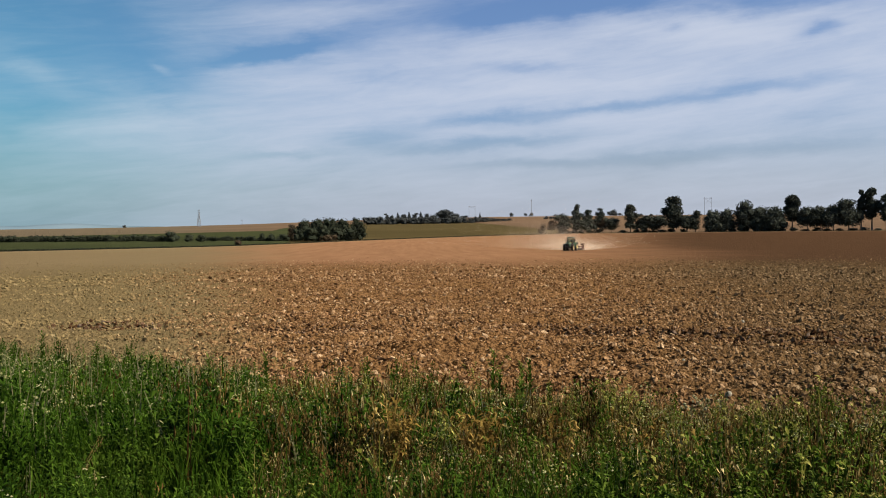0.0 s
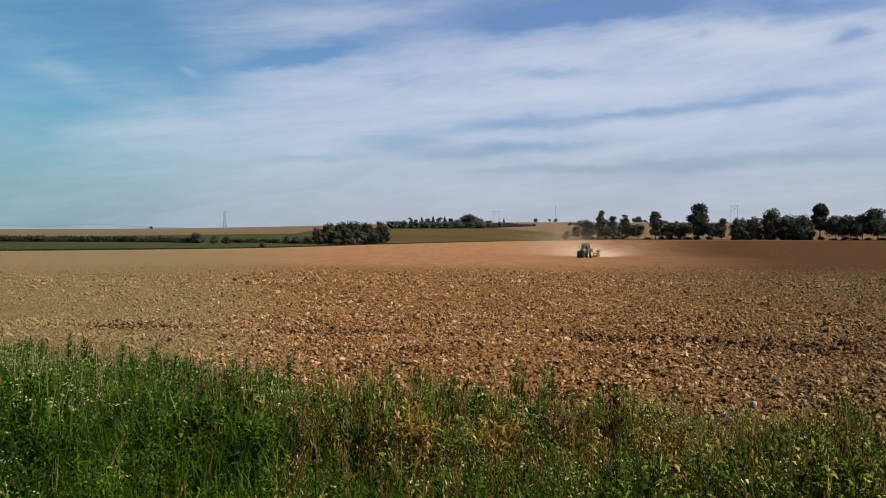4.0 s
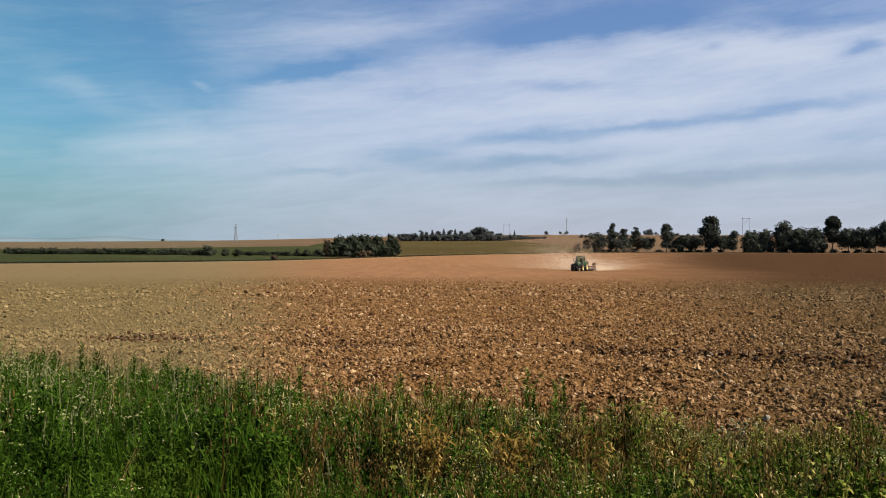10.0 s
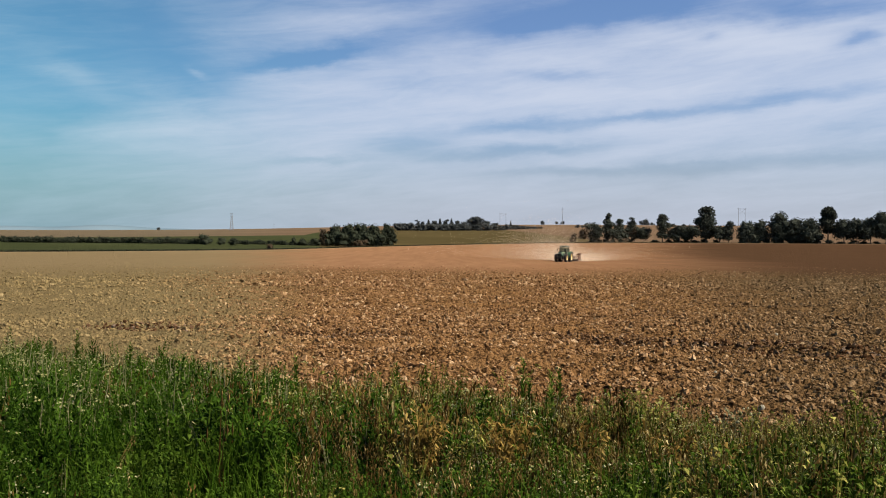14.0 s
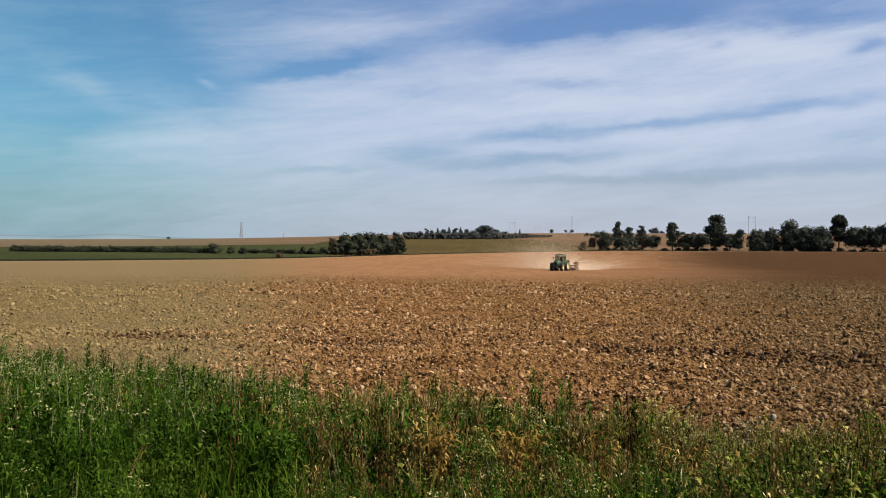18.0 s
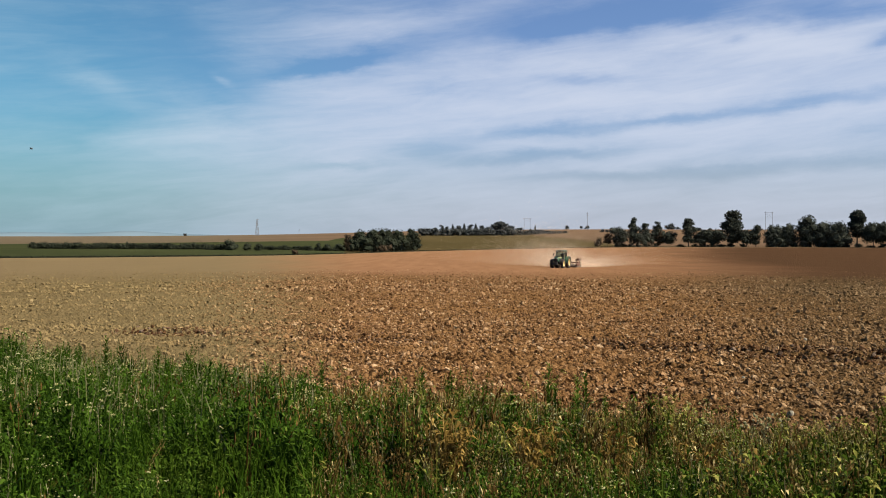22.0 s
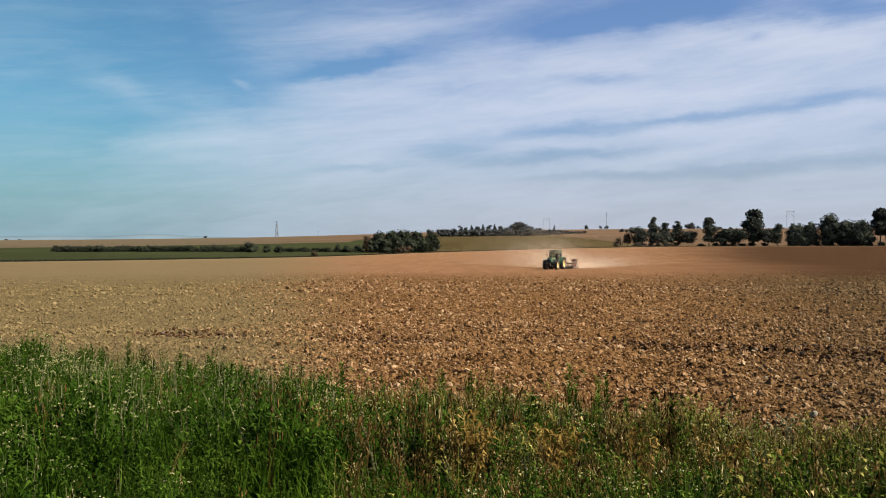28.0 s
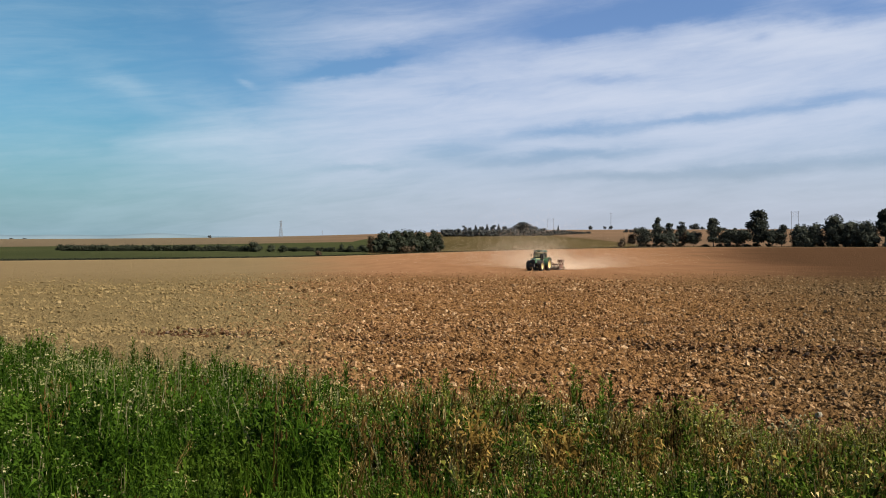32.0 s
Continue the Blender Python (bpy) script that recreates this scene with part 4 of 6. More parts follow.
# ------------------------------------------------------------------ pylons
def lattice_tower(where, h, w, label):
    top = new("lattice_tower")
    top.location = where
    tagged(top, label, "pylon", "power line")
    t = 0.16
    for sx in (-1, 1):
        for sy in (-1, 1):
            bm = bmesh.new()
            rod(bm, (sx * w / 2, sy * w / 2, -0.3), (sx * w * 0.16, sy * w * 0.16, h * 0.8), t, t * 0.8, 6)
            rod(bm, (sx * w * 0.16, sy * w * 0.16, h * 0.8), (sx * w * 0.12, sy * w * 0.12, h), t * 0.8, t * 0.7, 6)
            part("leg", bm, M_PYLON, top)
    for k in range(7):
        z0, z1 = h * 0.8 * k / 7, h * 0.8 * (k + 1) / 7
        q0, q1 = w / 2 - (w * 0.34) * k / 7, w / 2 - (w * 0.34) * (k + 1) / 7
        bm = bmesh.new()
        for s in (-1, 1):
            rod(bm, (-q0, s * q0, z0), (q1, s * q1, z1), t * 0.6, None, 5)
            rod(bm, (q0, s * q0, z0), (-q1, s * q1, z1), t * 0.6, None, 5)
            rod(bm, (s * q0, -q0, z0), (s * q1, q1, z1), t * 0.6, None, 5)
        part("brace", bm, M_PYLON, top)
    for z in (0.82, 0.97):
        bm = bmesh.new()
        rod(bm, (-w * 0.42, 0, h * z), (w * 0.42, 0, h * z), t, None, 6)
        rod(bm, (-w * 0.42, 0, h * z), (0, 0, h * z + 0.9), t * 0.6, None, 5)
        rod(bm, (w * 0.42, 0, h * z), (0, 0, h * z + 0.9), t * 0.6, None, 5)
        part("crossarm", bm, M_PYLON, top)
    return top


def portal_pylon(where, h, w, turn=0.0):
    top = new("portal_pylon")
    top.matrix_world = pose(*where, 0, 0, turn)
    tagged(top, "pale grey two-legged portal pylon of a power line", "pylon", "power line")
    for s in (-1, 1):
        bm = bmesh.new()
        rod(bm, (s * w / 2, 0, -0.4), (s * w / 2, 0, h), 0.19, 0.13, 8)
        part("leg", bm, M_PYLON, top)
        bm = bmesh.new()
        rod(bm, (s * w * 0.5, 0, h * 0.94), (s * w * 0.5, 0, h * 0.84), 0.09, None, 6)
        part("insulator", bm, M_POST, top)
    bm = bmesh.new()
    box(bm, (0, 0, h * 0.95), (w * 1.35, 0.22, 0.26), 0.03)
    part("crossarm", bm, M_PYLON, top)
    bm = bmesh.new()
    rod(bm, (-w / 2, 0, h * 0.7), (w / 2, 0, h * 0.93), 0.07, None, 5)
    rod(bm, (w / 2, 0, h * 0.7), (-w / 2, 0, h * 0.93), 0.07, None, 5)
    part("brace", bm, M_PYLON, top)
    return top


def mast(where, h):
    top = new("mast")
    top.location = where
    tagged(top, "thin grey mast with short crossarms on the hill", "mast", "power line")
    bm = bmesh.new()
    rod(bm, (0, 0, -0.4), (0, 0, h), 0.26, 0.16, 8)
    part("pole", bm, M_PYLON, top)
    for z in (0.8, 0.92):
        bm = bmesh.new()
        box(bm, (0, 0, h * z), (2.6, 0.2, 0.22), 0.03)
        part("crossarm", bm, M_PYLON, top)
    return top


lattice_tower(place(-13.51, 1150), height_to(-13.51, 1150, 1.15), 4.4, "grey steel lattice pylon on the stubble plain")
portal_pylon(place(3.72, 1090), height_to(3.72, 1090, 1.28), 7.6, 12)
portal_pylon(place(18.44, 900), height_to(18.44, 900, 1.62), 6.3, -8)
mast(place(7.53, 1000), height_to(7.53, 1000, 1.64))
mast(place(-10.9, 1500), height_to(-10.9, 1500, 0.52))

# ------------------------------------------------------------------ tractor
PATH_A, PATH_B = Vector((35.3, 200.4)), Vector((7.0, 134.9))
HEADING = 156.6
SPEED = (PATH_B - PATH_A).length / 32.0


def tractor_pose(t, back=0.0, side=0.0, lift=0.0):
    """The pose on the ground at t seconds of a thing pulled `back` metres behind along the track."""
    d = (PATH_B - PATH_A).normalized()
    p = PATH_A + d * (SPEED * t - back) + Vector((d.y, -d.x)) * side
    q = p + d * 1.5
    z0, z1 = float(ground_z(p.x, p.y)), float(ground_z(q.x, q.y))
    return pose(p.x, p.y, z0 + lift, math.degrees(math.atan2(z1 - z0, 1.5)), 0, HEADING)


def wheel(parent, at, radius, width, name, label):
    hub = bmesh.new()
    lathe(hub, [(-0.12, 0.0), (-0.12, radius * 0.2), (0.12, radius * 0.2), (0.16, radius * 0.12), (0.16, 0.0)], 16)
    h = part(name, hub, M_YELLOW, parent, label)
    h.matrix_basis = pose(*at)
    hw = width / 2
    bm = bmesh.new()
    lathe(bm, [(-hw * 0.8, radius * 0.6), (-hw, radius * 0.74), (-hw * 0.94, radius * 0.9), (-hw * 0.5, radius * 0.955), (0, radius * 0.965),
               (hw * 0.5, radius * 0.955), (hw * 0.94, radius * 0.9), (hw, radius * 0.74), (hw * 0.8, radius * 0.6), (0, radius * 0.56), (-hw * 0.8, radius * 0.6)], 32)
    n = 20
    for k in range(n):
        for s in (-1, 1):
            a = 360 * (k + (0.5 if s > 0 else 0)) / n
            m = pose(0, 0, 0, a, 0, 0) @ pose(s * hw * 0.5, 0, radius * 0.965, 0, 0, s * 35)
            r = bmesh.ops.create_cube(bm, size=1.0)
            bmesh.ops.transform(bm, matrix=m @ Matrix.Diagonal((hw * 1.0, 0.06, 0.08, 1)), verts=r["verts"])
    part("tyre", bm, M_TYRE, h, "black lugged tyre, dusty")
    bm = bmesh.new()
    lathe(bm, [(-hw * 0.8, radius * 0.60), (-hw * 0.72, radius * 0.56), (-hw * 0.3, radius * 0.50), (-0.03, radius * 0.22), (-0.03, 0.0)], 24)
    lathe(bm, [(hw * 0.8, radius * 0.60), (hw * 0.72, radius * 0.56), (hw * 0.45, radius * 0.50), (0.05, radius * 0.24), (0.05, 0.0)], 24)
    part("rim", bm, M_YELLOW, h, "yellow steel rim")
    return h


def build_tractor():
    """Forward is +y, the origin lies on the ground midway between the axles."""
    top = tagged(new("tractor"), "green farm tractor with yellow rims pulling a harrow through dust", "tractor")
    RR, RF = 0.96, 0.74
    wheels = []
    for s in (-1, 1):
        wheels.append((wheel(top, (s * 0.98, -1.35, RR), RR, 0.62, "rear_wheel", "large yellow-rimmed rear wheel"), (s * 0.98, -1.35, RR), RR))
        wheels.append((wheel(top, (s * 0.94, 1.5, RF), RF, 0.52, "front_wheel", "yellow-rimmed front wheel"), (s * 0.94, 1.5, RF), RF))
    b = bmesh.new()
    box(b, (0, 0.1, 0.95), (0.62, 3.1, 0.55), 0.05)
    box(b, (0, 1.5, 0.74), (1.35, 0.24, 0.22), 0.04)
    box(b, (0, -1.35, 0.96), (1.4, 0.34, 0.34), 0.05)
    part("chassis", b, M_BLACK, top, "dark dusty chassis and axles")
    b = bmesh.new()
    box(b, (0, 1.42, 1.52), (0.94, 2.15, 0.72), 0.13, taper=(0.82, 0.98))
    box(b, (0, 2.52, 1.42), (0.84, 0.16, 0.6), 0.06, taper=(0.9, 1.0))
    part("hood", b, M_GREEN, top, "green engine hood")
    b = bmesh.new()
    for k in range(6):
        box(b, (0, 2.625, 1.18 + 0.085 * k), (0.62, 0.03, 0.05), 0.008)
    box(b, (0, 2.605, 1.4), (0.7, 0.02, 0.56), 0.006)
    part("grille", b, M_BLACK, top)
    for s in (-1, 1):
        b = bmesh.new()
        box(b, (s * 0.475, 1.5, 1.42), (0.03, 1.1, 0.34), 0.01)
        part("side_grille", b, M_BLACK, top)
        b = bmesh.new()
        box(b, (s * 0.26, 2.63, 1.66), (0.2, 0.05, 0.11), 0.02)
        part("headlight", b, M_LAMP, top)
        b = bmesh.new()
        box(b, (s * 0.435, 1.42, 1.82), (0.015, 2.0, 0.05), 0.004)
        part("hood_stripe", b, M_YELLOW, top)
    b = bmesh.new()
    for k in range(9):
        box(b, (-0.4 + 0.1 * k, 3.0, 0.78), (0.085, 0.42, 0.46), 0.03)
    box(b, (0, 2.72, 0.86), (0.7, 0.3, 0.28), 0.03)
    part("front_weights", b, M_BLACK, top, "black front ballast weights")
    # fenders
    for s in (-1, 1):
        b = bmesh.new()
        seg = 10
        prev = None
        for k in range(seg + 1):
            a = radians(-5 + 150 * k / seg)
            y, z = -1.35 + 1.09 * math.cos(a), RR + 1.09 * math.sin(a)
            row = [b.verts.new((s * (0.62 + q), y + 0, z + dz)) for q, dz in ((0, 0), (0.66, -0.01), (0.66, -0.05), (0, -0.05))]
            if prev:
                for i in range(4):
                    b.faces.new((prev[i], prev[(i + 1) % 4], row[(i + 1) % 4], row[i]))
            prev = row
        part("rear_fender", b, M_GREEN, top, "green rear fender")
        b = bmesh.new()
        prev = None
        for k in range(seg + 1):
            a = radians(25 + 130 * k / seg)
            y, z = 1.5 + 0.83 * math.cos(a), RF + 0.83 * math.sin(a)
            row = [b.verts.new((s * (0.7 + q), y, z + dz)) for q, dz in ((0, 0), (0.48, -0.01), (0.48, -0.04), (0, -0.04))]
            if prev:
                for i in range(4):
                    b.faces.new((prev[i], prev[(i + 1) % 4], row[(i + 1) % 4], row[i]))
            prev = row
        part("front_fender", b, M_BLACK, top)
        b = bmesh.new()
        for k in range(3):
            box(b, (s * 0.86, 0.35 - 0.06 * k, 0.55 + 0.28 * k), (0.32, 0.26, 0.04), 0.01)
        box(b, (s * 0.72, 0.3, 0.82), (0.03, 0.3, 0.7), 0.008)
        part("step", b, M_BLACK, top)
        b = bmesh.new()
        box(b, (s * 0.56, 0.15, 0.82), (0.3, 0.9, 0.5), 0.08)
        part("fuel_tank", b, M_GREEN if s > 0 else M_BLACK, top)
    # cab
    b = bmesh.new()
    box(b, (0, -0.75, 1.55), (1.42, 1.62, 0.5), 0.08)
    part("cab_base", b, M_DARKGREEN, top)
    posts = [(0.74, 0.10), (0.76, -0.68), (0.72, -1.5)]
    for s in (-1, 1):
        for x, y in posts:
            b = bmesh.new()
            rod(b, (s * x, y, 1.7), (s * (x - 0.06), y - (0.1 if y > 0 else -0.05), 2.82), 0.05, 0.045, 8)
            part("cab_post", b, M_BLACK, top)
        for (y0, y1) in ((0.04, -0.63), (-0.72, -1.45)):
            b = bmesh.new()
            box(b, (s * 0.735, (y0 + y1) / 2, 2.25), (0.012, abs(y0 - y1), 1.02), 0, (0, -s * 3, 0))
            pane = part("side_window", b, M_GLASS, top, "clear cab side window")
            pane.visible_shadow = False
    for y, name in ((0.07, "windscreen"), (-1.5, "rear_window")):
        b = bmesh.new()
        box(b, (0, y, 2.25), (1.36, 0.012, 1.02), 0, (4 if y > 0 else -2, 0, 0))
        pane = part(name, b, M_GLASS, top, "clear cab glass")
        pane.visible_shadow = False
    b = bmesh.new()
    box(b, (0, -0.72, 2.95), (1.66, 1.95, 0.26), 0.1, taper=(0.9, 0.92))
    box(b, (0, -0.72, 3.07), (1.1, 1.3, 0.08), 0.03)
    part("cab_roof", b, M_DARKGREEN, top, "green cab roof")
    for s in (-1, 1):
        for q in (0.36, 0.66):
            b = bmesh.new()
            box(b, (s * q, 0.245, 2.92), (0.18, 0.06, 0.1), 0.02)
            part("work_lamp", b, M_LAMP, top)
        b = bmesh.new()
        rod(b, (s * 0.74, 0.1, 2.55), (s * 1.14, 0.2, 2.5), 0.018, None, 6)
        box(b, (s * 1.16, 0.2, 2.32), (0.17, 0.06, 0.36), 0.02)
        part("mirror", b, M_BLACK, top)
        b = bmesh.new()
        box(b, (s * 1.18, -0.35, 1.98), (0.14, 0.08, 0.1), 0.02)
        part("indicator", b, M_AMBER, top)
    b = bmesh.new()
    box(b, (0, -0.95, 1.86), (0.5, 0.5, 0.14), 0.05)
    box(b, (0, -1.2, 2.2), (0.48, 0.14, 0.6), 0.06)
    part("seat", b, M_BLACK, top)
    b = bmesh.new()
    rod(b, (0, -0.1, 1.7), (0, -0.38, 2.08), 0.03, None, 8)
    lathe(b, [(-0.015, 0.2), (0.015, 0.2), (0.015, 0.17), (-0.015, 0.17), (-0.015, 0.2)], 16, at=(0, -0.4, 2.1))
    part("steering_wheel", b, M_BLACK, top)
    b = bmesh.new()
    rod(b, (0.62, 0.42, 1.5), (0.62, 0.42, 2.55), 0.09, 0.09, 12)
    rod(b, (0.62, 0.42, 2.55), (0.64, 0.34, 2.95), 0.055, 0.05, 10)
    part("exhaust", b, M_BLACK, top, "black upright exhaust stack")
    b = bmesh.new()
    rod(b, (-0.58, 0.42, 1.6), (-0.58, 0.42, 2.25), 0.06, 0.06, 10)
    rod(b, (-0.58, 0.42, 2.25), (-0.58, 0.42, 2.42), 0.1, 0.1, 12)
    part("air_intake", b, M_BLACK, top)
    b = bmesh.new()
    for s in (-1, 1):
        rod(b, (s * 0.42, -1.6, 0.75), (s * 0.45, -2.5, 0.7), 0.05, 0.04, 8)
        rod(b, (s * 0.36, -1.6, 1.35), (s * 0.44, -2.2, 0.74), 0.03, None, 6)
    rod(b, (0, -1.5, 1.3), (0, -2.5, 1.2), 0.04, None, 8)
    part("hitch_arms", b, M_STEEL, top)
    return top, wheels


TRACTOR, WHEELS = build_tractor()


def build_harrow():
    """A trailed disc harrow; forward is +y, its origin on the ground under the rear of its frame."""
    top = tagged(new("disc_harrow"), "dusty rust-red disc harrow with folded wings behind the tractor", "harrow")
    b = bmesh.new()
    for x in (-1.3, -0.45, 0.45, 1.3):
        box(b, (x, 0, 0.92), (0.12, 3.0, 0.14), 0.02)
    for y in (-1.4, 0, 1.4):
        box(b, (0, y, 0.92), (3.1, 0.13, 0.13), 0.02)
    part("frame", b, M_IMPL, top)
    b = bmesh.new()
    rod(b, (-0.45, 1.4, 0.92), (0, 3.0, 0.72), 0.07, 0.06, 8)
    rod(b, (0.45, 1.4, 0.92), (0, 3.0, 0.72), 0.07, 0.06, 8)
    rod(b, (0, 1.2, 1.65), (0, 3.0, 0.8), 0.04, None, 8)
    part("drawbar", b, M_IMPL, top)
    b = bmesh.new()
    rod(b, (-0.35, 1.2, 0.95), (0, 1.2, 1.7), 0.05, None, 8)
    rod(b, (0.35, 1.2, 0.95), (0, 1.2, 1.7), 0.05, None, 8)
    rod(b, (0, 1.2, 1.65), (0, -1.2, 0.98), 0.035, None, 8)
    part("mast", b, M_IMPL, top)
    for gang, (gy, tilt) in enumerate(((0.95, 16), (-0.75, -16))):
        for s in (-1, 1):
            b = bmesh.new()
            ca = math.radians(tilt * s)
            rod(b, (s * 0.12, gy, 0.33), (s * 1.62, gy + 1.5 * math.tan(ca) * s * s, 0.33), 0.035, None, 8)
            part("gang_shaft", b, M_STEEL, top)
            for k in range(7):
                b = bmesh.new()
                u = 0.2 + 0.23 * k
                lathe(b, [(0.06, 0.30), (0.02, 0.2), (0.0, 0.05), (-0.012, 0.05), (0.008, 0.2), (0.05, 0.30), (0.06, 0.30)], 18)
                bmesh.ops.transform(b, matrix=pose(s * u, gy + u * math.tan(ca), 0.33, 0, 0, tilt * s), verts=b.verts)
                part("disc", b, M_STEEL, top)
            for k in range(3):
                b = bmesh.new()
                u = 0.35 + 0.5 * k
                rod(b, (s * u, gy + u * math.tan(ca), 0.9), (s * u, gy + u * math.tan(ca) + 0.1, 0.36), 0.03, None, 6)
                part("disc_arm", b, M_IMPL, top)
    for s in (-1, 1):
        b = bmesh.new()
        rod(b, (s * 1.2, -1.4, 0.92), (s * 1.2, -2.0, 0.36), 0.045, None, 8)
        part("roller_arm", b, M_IMPL, top)
    b = bmesh.new()
    for k in range(10):
        a = 2 * math.pi * k / 10
        rod(b, (-1.5, -2.0 + 0.24 * math.cos(a), 0.27 + 0.24 * math.sin(a)), (1.5, -2.0 + 0.24 * math.cos(a), 0.27 + 0.24 * math.sin(a)), 0.022, None, 6)
    for x in (-1.5, -0.75, 0, 0.75, 1.5):
        lathe(b, [(x - 0.01, 0.25), (x + 0.01, 0.25), (x + 0.01, 0.03), (x - 0.01, 0.03)], 18, at=(0, -2.0, 0.27))
    part("cage_roller", b, M_STEEL, top)
    for s in (-1, 1):
        b = bmesh.new()
        for y in (-1.1, -0.2, 0.7):
            rod(b, (s * 1.45, y, 0.95), (s * 1.75, y + 0.1, 1.62), 0.07, None, 6)
        rod(b, (s * 1.72, -1.2, 1.55), (s * 1.72, 0.9, 1.62), 0.07, None, 6)
        rod(b, (s * 1.58, -1.2, 1.25), (s * 1.58, 0.9, 1.25), 0.06, None, 6)
        wing = part("folded_wing", b, M_IMPL, top)
        for k in range(8):
            b = bmesh.new()
            y = -1.15 + 0.27 * k
            rod(b, (s * 1.72, y, 1.58), (s * 1.35, y + 0.12, 1.5), 0.04, None, 5)
            rod(b, (s * 1.35, y + 0.12, 1.5), (s * 1.22, y - 0.05, 1.24), 0.04, 0.03, 5)
            part("spring_tine", b, M_TINE, wing)
    for k in range(13):
        b = bmesh.new()
        x = -1.44 + 0.24 * k
        rod(b, (x, -1.45, 0.95), (x, -1.85, 0.98), 0.036, None, 5)
        rod(b, (x, -1.85, 0.98), (x + 0.03, -1.75, 0.1), 0.036, 0.025, 5)
        part("spring_tine", b, M_TINE, top)
    for s in (-1, 1):
        b = bmesh.new()
        box(b, (s * 1.66, 0.2, 0.62), (0.04, 1.6, 0.5), 0.01)
        part("side_plate", b, M_IMPL, top)
    return top


HARROW = build_harrow()


# ------------------------------------------------------------------ dust
def dust(name, label, count, fleck, shape):
    """A cloud of tiny dust flecks; shape(g, n) gives their places behind the tractor (+y is its way)."""
    g = np.random.default_rng(sum(map(ord, name)))
    P = shape(g, count)
    V = (P[:, None] + g.standard_normal((count, 3, 3)) * fleck).reshape(-1, 3)
    F = np.arange(count * 3).reshape(-1, 3)
    return tagged(new(name, tri_mesh(name, V, F, [M_DUST])), label, "dust", kind="stuff")


def trail_shape(g, n):
    s = np.minimum(g.gamma(1.2, 15.0, n), 85)
    z = np.abs(g.normal(0, 1, n)) * (0.26 + 0.048 * s)
    x = g.normal(0, 1, n) * (1.6 + 0.05 * s)
    return np.stack([x, -8.0 - s, z + 0.05], -1)


def plume_shape(g, n):
    s = np.minimum(g.gamma(1.5, 13.0, n), 110)
    lump = 1 + 0.35 * np.sin(s * 0.42 + 1.0) * np.sin(s * 0.17) + 0.2 * np.sin(s * 0.9)
    z = np.abs(g.normal(0, 1, n)) ** 0.9 * (1.3 + 2.1 * soft(s / 24)) * lump
    drift = 0.56 * s * g.uniform(0.75, 1.15, n)
    x = drift * 0.93 + g.normal(0, 1, n) * (1.8 + 0.13 * s)
    return np.stack([x, -7.0 - s * 0.95 + 0.36 * drift, z], -1)


DUST_TRAIL = dust("dust_trail", "low pale dust trail behind the harrow", 170000, 0.0116, trail_shape)
DUST_PLUME = dust("dust_plume", "thin tan dust plume drifting off the worked soil", 440000, 0.0117, plume_shape)

# ------------------------------------------------------------------ clods of the ploughed field
CLOD_V, CLOD_F = icosa()


def clod_forms(n, seed):
    g = np.random.default_rng(seed)
    out = []
    for k in range(n):
        s = g.uniform(0.65, 1.25, 3) * (1.1, 1.1, 0.85)
        v = CLOD_V * s * (1 + 0.26 * g.standard_normal((12, 1))) + 0.08 * g.standard_normal((12, 3))
        out.append((v, CLOD_F, 0))
    return out


def field_points(n, r0, r1, power=1.0):
    """Random places in the visible part of the field between two distances."""
    a = np.radians(rng.uniform(-33, 33, n))
    r = (r0 ** power + (r1 ** power - r0 ** power) * rng.uniform(0, 1, n)) ** (1 / power)
    x, y = r * np.sin(a), r * np.cos(a)
    return x, y, r


OCTA_F = np.array([(0, 2, 4), (2, 1, 4), (1, 3, 4), (3, 0, 4), (2, 0, 5), (1, 2, 5), (3, 1, 5), (0, 3, 5)])
OCTA_V = np.array([(1, 0, 0), (-1, 0, 0), (0, 1, 0), (0, -1, 0), (0, 0, 1), (0, 0, -1)], float)


def crumb_forms(n, seed):
    """Simpler lumps for the clods further out."""
    g = np.random.default_rng(seed)
    return [(OCTA_V * g.uniform(0.7, 1.35, 3) * (1.1, 1.1, 0.85) + 0.28 * g.standard_normal((6, 3)), OCTA_F, 0) for _ in range(n)]


